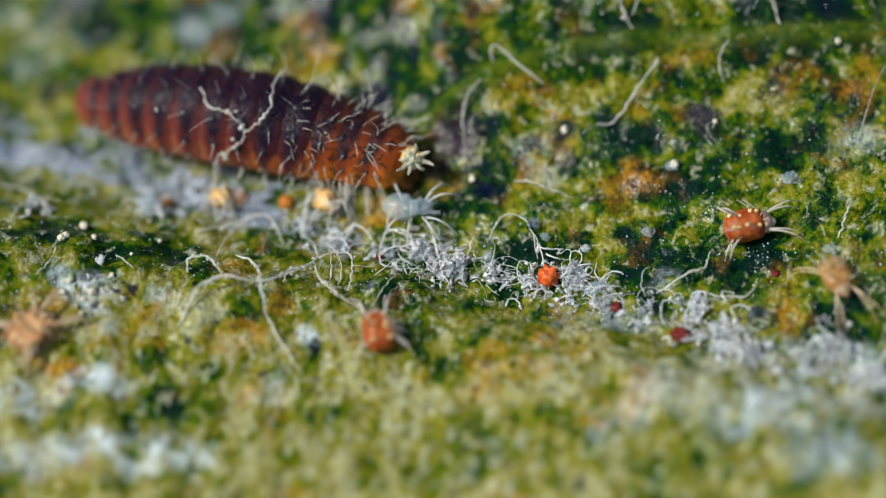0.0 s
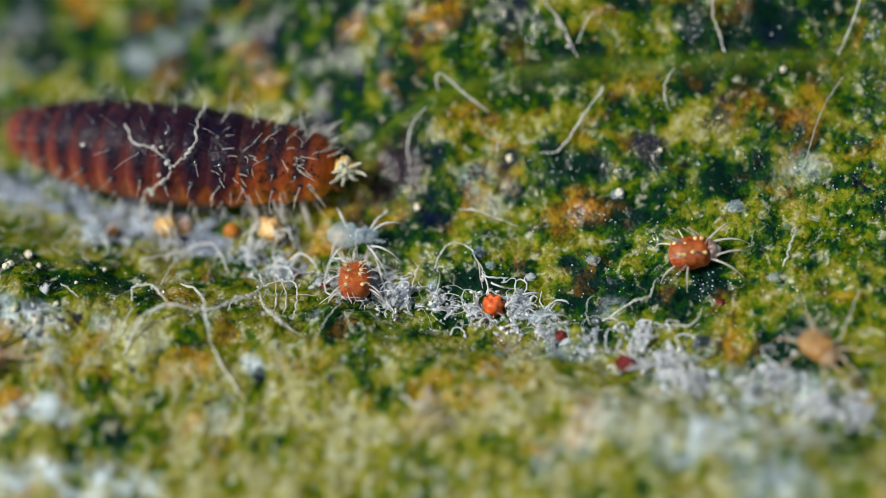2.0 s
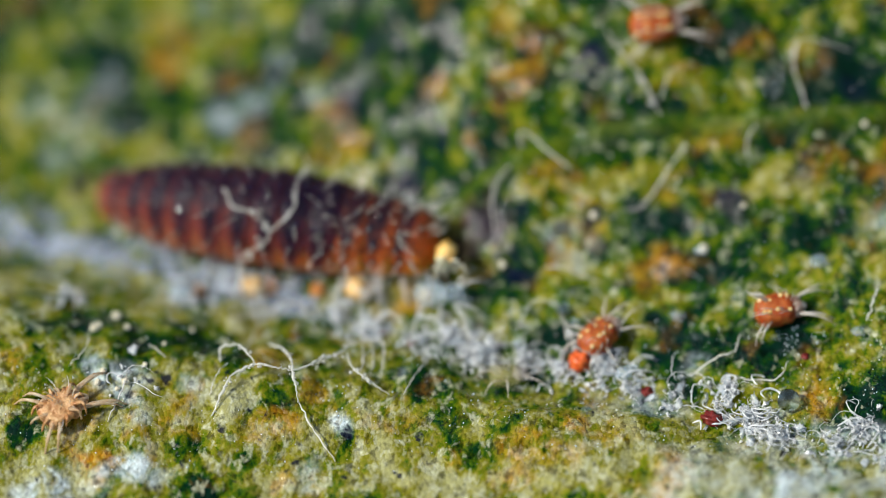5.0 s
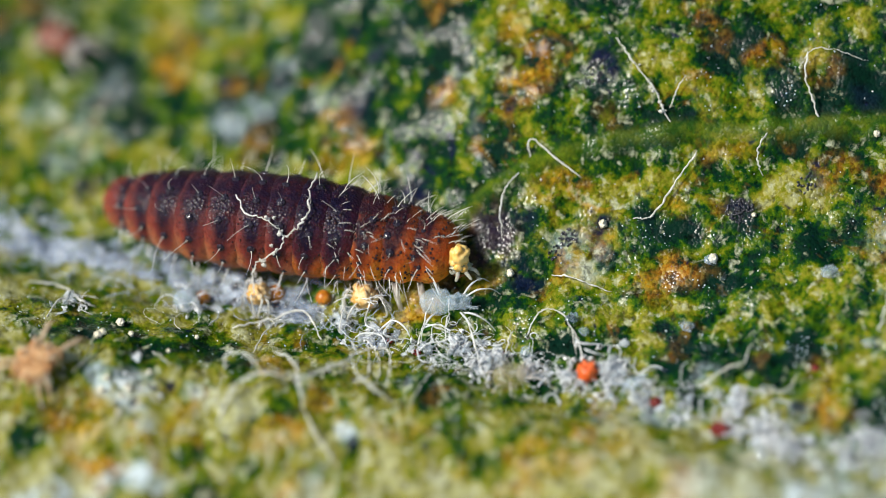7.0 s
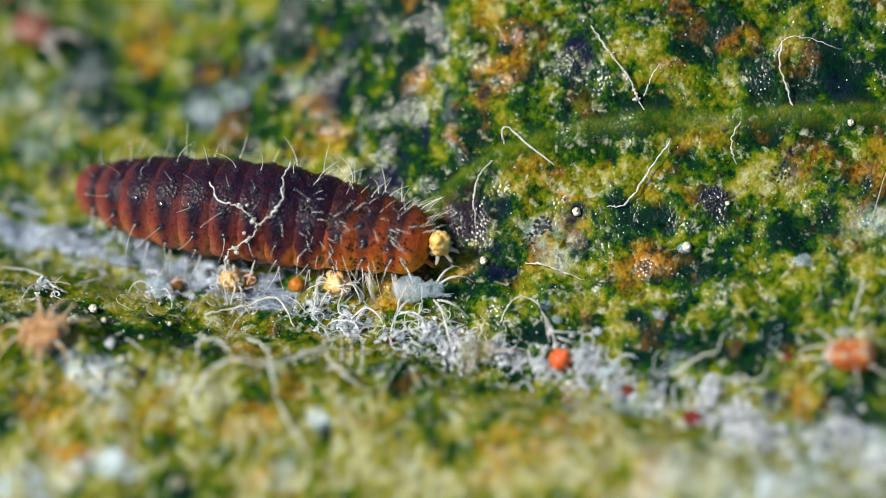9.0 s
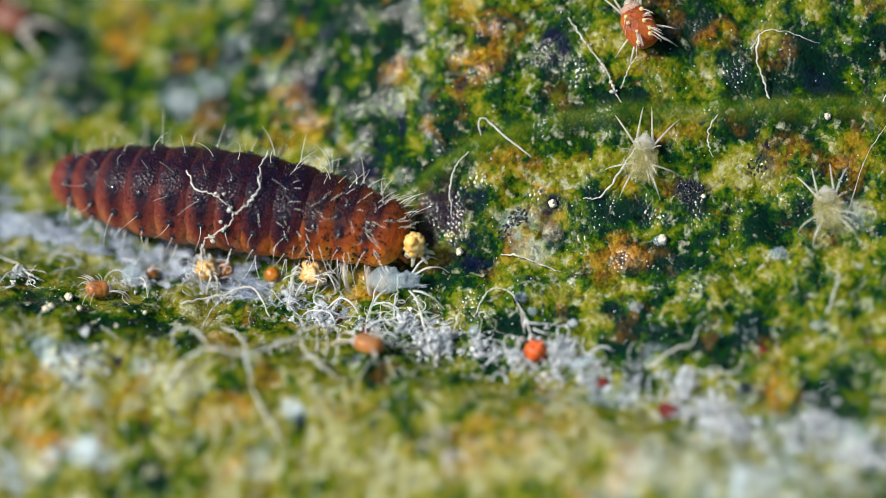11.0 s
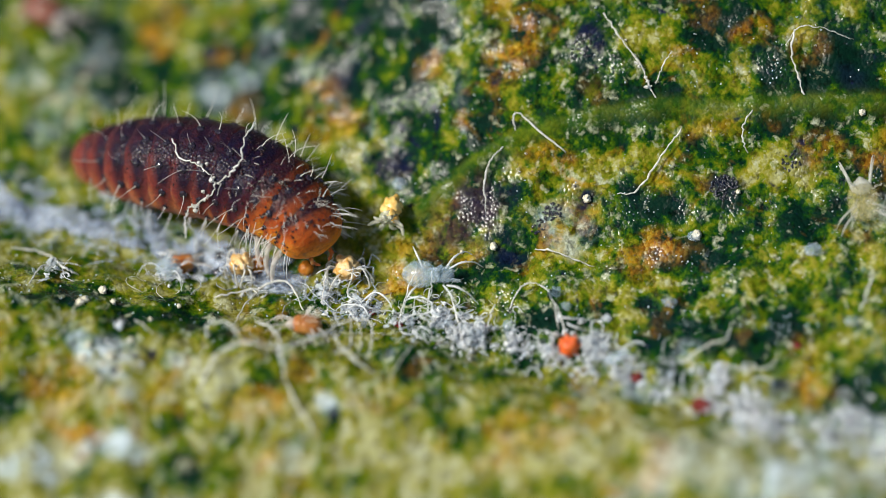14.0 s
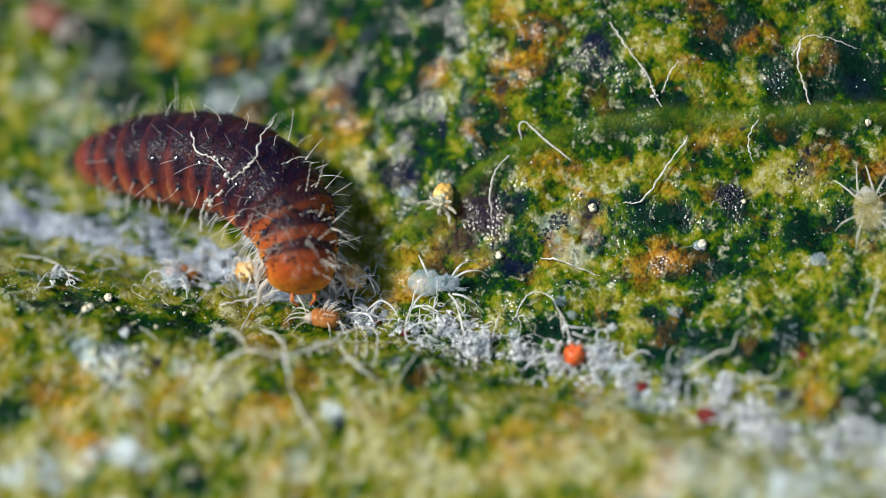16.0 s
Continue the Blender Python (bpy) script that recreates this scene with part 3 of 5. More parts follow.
ORANGE += [
    (0.201, -0.439, 0.24, 0.12, 0.5), (-0.622, -2.209, 0.26, 0.07, 0.5), (0.500, -2.480, 0.22, 0.12, 0.6),
    (1.148, -2.393, 0.17, 0.14, 0.4), (-1.572, -2.292, 0.22, 0.09, 0.5),
]
PALE += [
    (-2.337, -3.176, 0.39, 0.14, 1), (-1.950, -3.240, 0.31, 0.11, 0.8), (-3.109, -3.257, 0.26, 0.14, 0.6),
    (2.642, -3.131, 0.48, 0.22, 0.7), (3.062, -3.542, 0.35, 0.20, 0.6), (1.443, -3.117, 0.26, 0.14, 0.4),
]
# more painted shade where the leaf darkens beside the larva's head
DARK += [
    (0.223, -0.401, 0.29, 0.15, 0.85), (0.026, -0.516, 0.22, 0.09, 0.7), (0.419, -0.504, 0.17, 0.10, 0.5),
]
# whitish haze spreading below the silk band, painted into the leaf's colour
PALE += [
    (2.004, -2.799, 0.52, 0.30, 0.4), (2.989, -2.985, 0.44, 0.24, 0.6), (2.658, -2.418, 0.35, 0.16, 0.6),
    (1.455, -1.968, 0.31, 0.13, 0.4),
]


def leaf():
    def line(lo, hi, step, reach):
        core = list(np.arange(lo, hi, step))
        out, s, p = [], step, hi
        while p < reach:
            out.append(p)
            s *= 1.25
            p += s
        low, s, p = [], step, lo
        while p > -reach:
            s *= 1.25
            p -= s
            low.append(p)
        return low[::-1] + core + out

    xs, ys = line(-4.8, 4.8, 0.03, 55), line(-3.6, 6.6, 0.032, 55)
    nx = len(xs)
    verts, ribs = [], []
    gx, gy = np.meshgrid(np.array(xs), np.array(ys))
    rag = np.array([[noise.noise_vector(Vector((x * 2.6, y * 2.6, 1.0))) * 0.07 + noise.noise_vector(Vector((x * 8.0, y * 8.0, 4.0))) * 0.05
                     for x in xs] for y in ys])
    wx, wy = gx + rag[:, :, 0], gy + rag[:, :, 1]
    wobble = 0.35 * (np.sin(wx * 7.3 + 2 * np.sin(wy * 5.1)) + np.sin(wy * 8.9 + 2 * np.sin(wx * 6.3)) + np.sin(wx * 17 + wy * 13))
    fields = []
    for stains_and_shade in (GREEN, ORANGE, PALE, DARK, BLEACHED):
        f = np.zeros_like(gx)
        for x, y, rx, ry, k in stains_and_shade:
            d = ((wx - x) / rx) ** 2 + ((wy - y) / ry) ** 2 + wobble
            f = np.maximum(f, k * np.clip((1.9 - d) / 1.6, 0, 1))
        fields.append(f)
    # the far side of the main vein is greener, the near side more bleached; the bias also evens out the sun's
    # brightness
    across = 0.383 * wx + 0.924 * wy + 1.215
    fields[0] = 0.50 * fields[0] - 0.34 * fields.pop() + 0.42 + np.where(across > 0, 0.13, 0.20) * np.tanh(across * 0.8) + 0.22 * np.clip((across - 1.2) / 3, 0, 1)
    for j, y in enumerate(ys):
        for i, x in enumerate(xs):
            z = leaf_z(x, y)
            rib = 0.0
            if abs(x) < 5 and -4 < y < 7:
                d = vein_distance(x, y)
                rib = math.exp(-(d / 0.055) ** 2)
                z += 0.05 * rib
            ribs.append(rib)
            verts.append((x * MM, y * MM, z * MM))
    faces = [(j * nx + i, j * nx + i + 1, (j + 1) * nx + i + 1, (j + 1) * nx + i)
             for j in range(len(ys) - 1) for i in range(nx - 1)]
    me = bpy.data.meshes.new("leaf")
    me.from_pydata(verts, [], faces)
    me.polygons.foreach_set("use_smooth", [True] * len(faces))
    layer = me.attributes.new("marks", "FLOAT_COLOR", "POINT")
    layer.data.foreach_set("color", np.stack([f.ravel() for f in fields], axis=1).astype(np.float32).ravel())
    # the cells of the near half are drawn out away from the main vein
    spot = np.array(verts) / MM
    spot[:, 1] -= 0.25 * np.minimum(0.0, 0.383 * spot[:, 0] + 0.924 * spot[:, 1] + 1.215) / 0.924
    me.attributes.new("place", "FLOAT_VECTOR", "POINT").data.foreach_set("vector", spot.astype(np.float32).ravel())
    me.attributes.new("rib", "FLOAT", "POINT").data.foreach_set("value", ribs)
    me.materials.append(M["leaf"])
    me.update()
    ob = new("ground", me)
    return tagged(ob, "green leaf surface stippled yellow and orange by feeding mites", "leaf", kind="structure")


leaf()


def leaf_frame(x, y, heading, lift=0.0):
    """A pose standing on the leaf, its x axis along the heading (degrees)."""
    e = 0.15
    up = Vector((fold(x - e, y) - fold(x + e, y), fold(x, y - e) - fold(x, y + e), 2 * e)).normalized()
    a = radians(heading)
    fwd = Vector((math.cos(a), math.sin(a), 0))
    fwd = (fwd - up * fwd.dot(up)).normalized()
    m = Matrix((fwd, up.cross(fwd), up)).transposed().to_4x4()
    m.translation = Vector((x, y, leaf_z(x, y) + lift)) * MM
    return m


# ---- the larva ----
# posture: seconds and five points of the body's axis, tail to head
POSTURES = [
    (0.0, (-2.714, 0.336, 0.387), (-1.912, -0.004, 0.564), (-1.161, -0.237, 0.593), (-0.524, -0.447, 0.534), (-0.230, -0.578, 0.491)),
    (0.5, (-2.746, 0.324, 0.377), (-1.942, -0.040, 0.546), (-1.192, -0.262, 0.579), (-0.576, -0.428, 0.553), (-0.312, -0.528, 0.536)),
    (1.5, (-2.811, 0.316, 0.365), (-2.006, -0.082, 0.521), (-1.256, -0.271, 0.566), (-0.684, -0.381, 0.574), (-0.421, -0.429, 0.577)),
    (2.5, (-2.813, 0.366, 0.383), (-2.008, -0.058, 0.529), (-1.235, -0.251, 0.577), (-0.620, -0.349, 0.596), (-0.312, -0.389, 0.599)),
    (3.5, (-2.802, 0.336, 0.373), (-1.997, -0.067, 0.528), (-1.202, -0.272, 0.574), (-0.587, -0.389, 0.586), (-0.280, -0.459, 0.568)),
]
POSTURES += [
    (5.0, (-2.788, 0.319, 0.369), (-2.025, -0.072, 0.522), (-1.271, -0.288, 0.557), (-0.608, -0.459, 0.536), (-0.220, -0.563, 0.518)),
    (7.5, (-2.777, 0.319, 0.371), (-2.021, -0.078, 0.520), (-1.230, -0.283, 0.565), (-0.507, -0.466, 0.549), (-0.114, -0.582, 0.527)),
    (9.0, (-2.790, 0.311, 0.366), (-2.078, -0.068, 0.515), (-1.286, -0.280, 0.558), (-0.542, -0.482, 0.538), (-0.118, -0.601, 0.519)),
    (10.0, (-2.801, 0.315, 0.366), (-2.075, -0.053, 0.521), (-1.284, -0.272, 0.561), (-0.516, -0.483, 0.542), (-0.101, -0.598, 0.523)),
    (12.5, (-2.802, 0.248, 0.341), (-2.077, -0.086, 0.509), (-1.306, -0.278, 0.556), (-0.582, -0.484, 0.531), (-0.156, -0.691, 0.459)),
]
POSTURES += [
    (13.2, (-2.828, 0.262, 0.342), (-2.116, -0.065, 0.510), (-1.346, -0.256, 0.558), (-0.665, -0.456, 0.529), (-0.261, -0.645, 0.460)),
    (13.5, (-2.815, 0.299, 0.358), (-2.125, -0.019, 0.546), (-1.398, -0.186, 0.596), (-0.849, -0.342, 0.602), (-0.474, -0.638, 0.450)),
    (13.8, (-2.842, 0.365, 0.398), (-2.174, 0.035, 0.578), (-1.556, -0.155, 0.623), (-1.071, -0.384, 0.612), (-0.892, -0.711, 0.482)),
    (14.0, (-2.853, 0.395, 0.407), (-2.273, 0.092, 0.604), (-1.720, -0.117, 0.652), (-1.287, -0.412, 0.609), (-1.046, -0.707, 0.482)),
    (14.1, (-2.852, 0.303, 0.353), (-2.263, -0.002, 0.531), (-1.515, -0.176, 0.582), (-0.856, -0.334, 0.625), (-0.409, -0.437, 0.656)),
]
POSTURES += [
    (14.25, (-2.852, 0.293, 0.350), (-2.219, -0.022, 0.530), (-1.427, -0.201, 0.586), (-0.725, -0.356, 0.677), (-0.201, -0.387, 0.748)),
    (14.5, (-2.856, 0.279, 0.344), (-2.144, -0.054, 0.530), (-1.353, -0.214, 0.612), (-0.740, -0.336, 0.772), (-0.340, -0.237, 0.923)),
    (15.0, (-2.853, 0.294, 0.350), (-2.141, -0.040, 0.536), (-1.350, -0.185, 0.633), (-0.803, -0.253, 0.794), (-0.488, -0.097, 1.103)),
    (15.2, (-2.850, 0.311, 0.357), (-2.138, -0.032, 0.539), (-1.347, -0.202, 0.628), (-0.755, -0.324, 0.704), (-0.252, -0.426, 0.765)),
    (15.4, (-2.857, 0.343, 0.368), (-2.159, 0.036, 0.561), (-1.388, -0.155, 0.639), (-0.860, -0.381, 0.646), (-0.529, -0.633, 0.543)),
]
POSTURES += [
    (15.5, (-2.882, 0.365, 0.372), (-2.180, 0.082, 0.574), (-1.431, -0.140, 0.648), (-0.902, -0.403, 0.612), (-0.548, -0.695, 0.458)),
    (16.0, (-2.901, 0.458, 0.404), (-2.299, 0.210, 0.644), (-1.702, -0.047, 0.731), (-1.299, -0.507, 0.624), (-1.202, -1.051, 0.415)),
]
SEGMENTS = 12
PROFILE = [0.215, 0.285, 0.333, 0.360, 0.380, 0.388, 0.390, 0.385, 0.370, 0.345, 0.312, 0.275]


def posture(t):
    for (t0, *a), (t1, *b) in zip(POSTURES, POSTURES[1:]):
        if t <= t1 or t1 == POSTURES[-1][0]:
            k = min(1.0, max(0.0, (t - t0) / (t1 - t0)))
            k = k * k * (3 - 2 * k)
            return [Vector(p).lerp(Vector(q), k) for p, q in zip(a, b)]


def segment_poses(t):
    """Poses, in metres, of the segments from tail to neck and of the head."""
    path = smooth_path(posture(t), 12)
    run = [0.0]
    for a, b in zip(path, path[1:]):
        run.append(run[-1] + (b - a).length)
    poses = []
    for f in [0.075 + 0.845 * i / (SEGMENTS - 1) for i in range(SEGMENTS)] + [0.965]:
        d = f * run[-1]
        i = max(1, next((k for k, r in enumerate(run) if r >= d), len(run) - 1))
        k = (d - run[i - 1]) / (run[i] - run[i - 1])
        p = path[i - 1].lerp(path[i], k)
        fwd = (path[min(i + 2, len(path) - 1)] - path[max(i - 3, 0)]).normalized()
        up = Vector((-0.06, -0.18, 1.0))
        side = up.cross(fwd).normalized()
        m = Matrix((fwd, side, fwd.cross(side))).transposed().to_4x4()
        m.translation = p * MM
        poses.append(m)
    return poses


def segment_shape(r, half, i):
    s = Shape()
    rings = []
    for k in range(21):
        x = -1 + 2 * k / 20
        x = math.copysign(abs(x) ** 0.85, x) * 0.975
        w = r * (1 - abs(x) ** 2.8) ** (1 / 2.3)
        ring = []
        for j in range(44):
            a = 2 * math.pi * j / 44
            d = Vector((0, math.cos(a), math.sin(a)))
            lobe = 1 + 0.05 * math.exp(-((math.sin(a) + 0.35) / 0.2) ** 2) - (0.10 if math.sin(a) < -0.75 else 0)
            wob = 1 + 0.035 * noise.noise(Vector((x * 2.0, d.y * 3, d.z * 3 + i * 7.1)))
            wob += 0.018 * noise.noise(Vector((x * 7.0, d.y * 6, d.z * 6 + i * 3.3)))
            ring.append(Vector((x * half, d.y * w * lobe * wob, d.z * w * (0.97 if d.z > 0 else 0.96) * wob)))
        rings.append(ring)
    s.rings(rings)
    return s


def larva():
    rnd = random.Random(4)
    root = new("larva")
    start = segment_poses(9.0)
    root.matrix_basis = leaf_frame(-1.465, -0.344, 0)
    tagged(root, "dark reddish-brown beetle larva with bristly tubercles, feeding on a mite", "larva")
    length = 2.9
    half = 0.845 * length / (SEGMENTS - 1) * 1.16
    lumps = {}
    for kind, rad in (("round", 0.031), ("small", 0.019)):
        s = Shape()
        s.lump((0, 0, 0), (rad * 1.05, rad * 1.05, rad * 0.62), 0.12, 16, 10, 5.0, rad * 99)
        s.lump((0, 0, -rad * 0.25), (rad * 1.5, rad * 1.25, rad * 0.35), 0.5, 14, 8, 5.0, rad * 50)
        for q in range(5):
            s.lump((rad * 0.7 * math.cos(q * 1.26), rad * 0.7 * math.sin(q * 1.26), rad * 0.25), (rad * 0.36, rad * 0.36, rad * 0.34), 0.1, 9, 6)
        lumps[kind] = part("tubercle", s, "tubercle", root)
    pieces = []
    used = set()
    for i in range(SEGMENTS + 1):
        if i < SEGMENTS:
            r = PROFILE[i]
            seg = part("segment", segment_shape(r, half, i), "saddle" if i in (7, 8) else "belly" if i < 9 else "thorax", root,
                       "orange-brown thoracic segment with dark speckles" if i >= 9 else "")
        else:
            r = 0.205
            s = Shape()
            s.lump((-0.02, 0, 0), (0.16, 0.205, 0.185), 0.08, 26, 16, 3.0, 2.0)
            for side in (-1, 1):
                s.tube([(0.10, side * 0.08, -0.10), (0.17, side * 0.09, -0.14), (0.20, side * 0.04, -0.17)], [0.022, 0.017, 0.008], 7)
            seg = part("head", s, "head", root, "amber head capsule")
            for side in (-1, 1):
                s = Shape()
                s.lump((0.06, side * 0.17, 0.03), (0.028, 0.022, 0.028), 0, 10, 7)
                part("eye", s, "tubercle", seg, "black glossy eye")
        pieces.append(seg)
        rows = [(16, 0.040), (46, 0.040), (76, 0.036), (104, 0.03), (124, 0.03)] if i < SEGMENTS else []
        if i >= 9 and i < SEGMENTS:
            rows = [(14, 0), (34, 0), (56, 0), (78, 0), (100, 0), (122, 0)]
        for deg, _ in rows:
            for side in (-1, 1):
                kind = "round" if i < 9 and deg < 110 else "small"
                if i == 9 or i == 10:
                    kind = rnd.choice(["round", "small"])
                a = radians(deg + rnd.uniform(-4, 4))
                x = rnd.uniform(-0.03, 0.03) + (rnd.uniform(-0.05, 0.05) if i >= 9 else 0)
                n = Vector((0, side * math.sin(a), math.cos(a)))
                p = Vector((x, n.y * r * 0.985, n.z * r * 0.955))
                turn = n.to_track_quat("Z", "Y").to_matrix()
                o = lumps[kind] if kind not in used else None
                if o:
                    used.add(kind)
                    o.parent = seg
                    o.matrix_basis = at(*p, turn)
                else:
                    again(lumps[kind], at(*p, turn), seg)
                for _ in range(2 if i < 9 and deg == 124 else 1):
                    s = Shape()
                    reach = rnd.uniform(0.15, 0.26) if deg < 100 else rnd.uniform(0.08, 0.17)
                    lean = Vector((rnd.uniform(-0.5, 0.6), rnd.uniform(-0.35, 0.35), rnd.uniform(-0.3, 0.3)))
                    d = (n + lean * 0.7).normalized()
                    bend = Vector((rnd.uniform(-0.5, 0.5), rnd.uniform(-0.3, 0.3), rnd.uniform(-0.45, 0.1)))
                    # the pale bulb at the root doubles as the tubercle's white glint
                    s.tube([p + d * (0.022 + reach * u) + bend * reach * u * u for u in (0, 0.04, 0.09, 0.3, 0.6, 0.85, 1.0)],
                           [0.004, 0.006, 0.0030, 0.0026, 0.0021, 0.0016, 0.001], 5)
                    part("seta", s, "seta", seg)
        # dark flecks, thickest over the front of the body
        s = Shape()
        for _ in range(110 if i < 7 else 170 if i < SEGMENTS else 60):
            a = rnd.uniform(-125, 125)
            x = rnd.uniform(-0.62, 0.62)
            w = r * (1 - abs(x) ** 2.8) ** (1 / 2.3) if i < SEGMENTS else 0.19 * math.sqrt(1 - x * x)
            n = Vector((0, math.sin(radians(a)), math.cos(radians(a))))
            q = rnd.uniform(0.004, 0.009) if i < 8 else rnd.uniform(0.005, 0.014)
            s.lump((x * (half if i < SEGMENTS else 0.16), n.y * w, n.z * w * 0.97), (q, q, q), 0.2, 6, 4)
        tagged(part("speckling", s, "speck", seg, "dark granular speckles"), kind="stuff")
        for _ in range(0 if i < 8 else 26 if i < SEGMENTS else 20):
            a = rnd.uniform(-130, 130)
            x = rnd.uniform(-0.3, 0.6)
            w = r * 0.93
            n = Vector((0.25 if i >= 11 else 0, math.sin(radians(a)), math.cos(radians(a)))).normalized()
            p = Vector((x * half * 0.8, n.y * w, n.z * w * 0.97))
            reach = rnd.uniform(0.10, 0.21)
            d = (n + Vector((rnd.uniform(0, 0.6), rnd.uniform(-0.3, 0.3), rnd.uniform(-0.3, 0.3)))).normalized()
            bend = Vector((rnd.uniform(0, 0.4), 0, rnd.uniform(-0.4, 0)))
            s = Shape()
            s.tube([p + d * reach * u + bend * reach * u * u for u in (0, 0.3, 0.6, 0.85, 1.0)],
                   [0.0032, 0.0028, 0.0023, 0.0018, 0.001], 4)
            part("seta", s, "seta", seg)
        if 9 <= i < SEGMENTS:
            for side in (-1, 1):
                s = Shape()
                s.tube(smooth_path([(0, side * 0.16, -0.20), (0.06, side * 0.30, -0.24), (0.10, side * 0.34, -0.36), (0.15, side * 0.36, -0.42)], 4),
                       [0.026] * 4 + [0.020] * 5 + [0.014] * 2 + [0.010] * 2, 8)
                part("leg", s, "mite_leg", seg, "glassy amber leg")
    for o, m in zip(pieces, start):
        o.matrix_basis = root.matrix_basis.inverted() @ m
    return root, pieces


larva_root, larva_pieces = larva()


def prey():
    """A plump yellow body; pale legs and a clear belly bunch at its lower end."""
    rnd = random.Random(8)
    s = Shape()
    s.lump((0, 0, 0.01), (0.074, 0.072, 0.092), 0.35, 26, 18, 5.0, 3.0)
    root = part("mite_prey", s, "prey")
    for q in range(7):
        a = q * 0.9
        s = Shape()
        s.lump((0.05 * math.cos(a), 0.05 * math.sin(a), 0.05 - 0.022 * q), (0.036, 0.036, 0.034), 0.5, 12, 8, 6.0, q * 3.0)
        part("lobe", s, "prey", root)
    s = Shape()
    s.lump((0, 0, -0.075), (0.074, 0.072, 0.050), 0.6, 22, 12, 7.0, 6.0)
    part("belly", s, "prey_pale", root, "clear greenish-white belly")
    for k in range(8):
        a = 2 * math.pi * k / 8 + rnd.uniform(-0.2, 0.2)
        out = Vector((math.cos(a), math.sin(a), 0))
        reach = rnd.uniform(0.55, 1.1)
        s = Shape()
        s.tube(smooth_path([out * 0.035 + Vector((0, 0, -0.07)), out * 0.075 * reach + Vector((0, 0, -0.105)), out * 0.115 * reach + Vector((0, 0, -0.125)),
                            out * 0.155 * reach + Vector((rnd.uniform(-0.02, 0.02), rnd.uniform(-0.02, 0.02), -0.16 * reach))], 4),
               [0.021] * 4 + [0.018] * 3 + [0.015] * 3 + [0.013, 0.011, 0.006], 7)
        part("leg", s, "prey_leg", root, "stubby pale leg")
    return tagged(root, "shrivelled yellow mite with pale legs held in the larva's jaws", "mite", "mites on the leaf")


prey_ob = prey()


# ---- mites ----
def mite(body, label, size=1.0, spots=True, legs="mite_leg", rough=0.22, reach_by=1.0, tall=1.0, thick=1.0, frills=0):
    rnd = random.Random(len(label))
    root = new("spider_mite")
    tagged(root, label, "mite", "mites on the leaf")
    s = Shape()
    rings = []
    for i in range(19):
        u = -1 + 2 * i / 18
        w = (1 - min(1.0, abs(u * 0.985)) ** 3.0) ** 0.42
        ring = []
        for k in range(28):
            a = 2 * math.pi * k / 28
            c, d = math.cos(a), math.sin(a)
            lump = 1 + rough * 0.35 * noise.noise(Vector((u * 2.2, c * 2.2, d * 2.2 + 5.0))) - 0.05 * math.exp(-((u - 0.35) / 0.12) ** 2)
            ring.append(Vector((u * 0.185 - 0.01, math.copysign(abs(c) ** 0.8, c) * w * 0.145 * lump,
                                0.13 + math.copysign(abs(d) ** 0.8, d) * w * 0.112 * tall * lump)) * size)
        rings.append(ring)
    s.rings(rings)
    part("body", s, body, root)
    s = Shape()
    s.lump((0.155 * size, 0, 0.12 * size), (0.075 * size, 0.10 * size, 0.075 * size * tall), 0.25, 20, 12, 6.0, 9.0)
    part("front", s, "mite_front" if spots else legs, root, "pale translucent front of the body")
    for k in range(14):
        a = rnd.uniform(-1.0, 1.0) * 150
        t = rnd.uniform(0.2, 0.95)
        d = Vector((math.cos(radians(a)) * t, math.sin(radians(a)) * t, math.sqrt(1 - t * t)))
        p = Vector((d.x * 0.19 - 0.02, d.y * 0.15, d.z * 0.115 + 0.135)) * size
        s = Shape()
        way = (d + Vector((-0.3, 0, 0.2))).normalized()
        s.tube([p + way * u * 0.17 * size + Vector((-0.04 * u * u, 0, -0.03 * u * u)) for u in (0, 0.4, 0.8, 1.0)],
               [0.0045, 0.0038, 0.0026, 0.001], 4)
        part("seta", s, "seta", root)
    s = Shape()
    s.lump((0.20 * size, 0, 0.11 * size), (0.06 * size, 0.05 * size, 0.04 * size), 0.2, 12, 8)
    part("mouthparts", s, legs, root)
    if spots:
        for k in range(8):
            x, y = (-0.125 + 0.08 * (k // 2) + rnd.uniform(-0.022, 0.022)) * size, (0.066 if k % 2 else -0.066) * size * rnd.uniform(0.6, 1.25)
            z = 0.13 * size + 0.104 * size * tall * (1 - (abs(x) / (0.2 * size)) ** 3) ** 0.42
            s = Shape()
            s.lump((x, y, z), (0.021 * size, 0.020 * size, 0.012 * size), 0.3, 12, 6)
            spot = part("spot", s, "spot", root, "pale raised spot")
            s = Shape()
            d = Vector((rnd.uniform(-0.6, 0.2), y * 8, 0.8)).normalized()
            s.tube([Vector((x, y, z)) + d * u * 0.14 * size + Vector((-0.05 * u * u, 0, -0.02 * u * u)) for u in (0, 0.4, 0.8, 1.0)],
                   [0.004, 0.0034, 0.0024, 0.0012], 4)
            part("seta", s, "seta", spot)
    for k in range(frills):
        a = 2 * math.pi * k / frills + rnd.uniform(-0.3, 0.3)
        out, z = Vector((math.cos(a) * 1.2, math.sin(a), 0)), rnd.uniform(0.08, 0.20)
        reach, sway = rnd.uniform(0.02, 0.12), Vector((-math.sin(a), math.cos(a), 0)) * rnd.uniform(-0.07, 0.07)
        s = Shape()
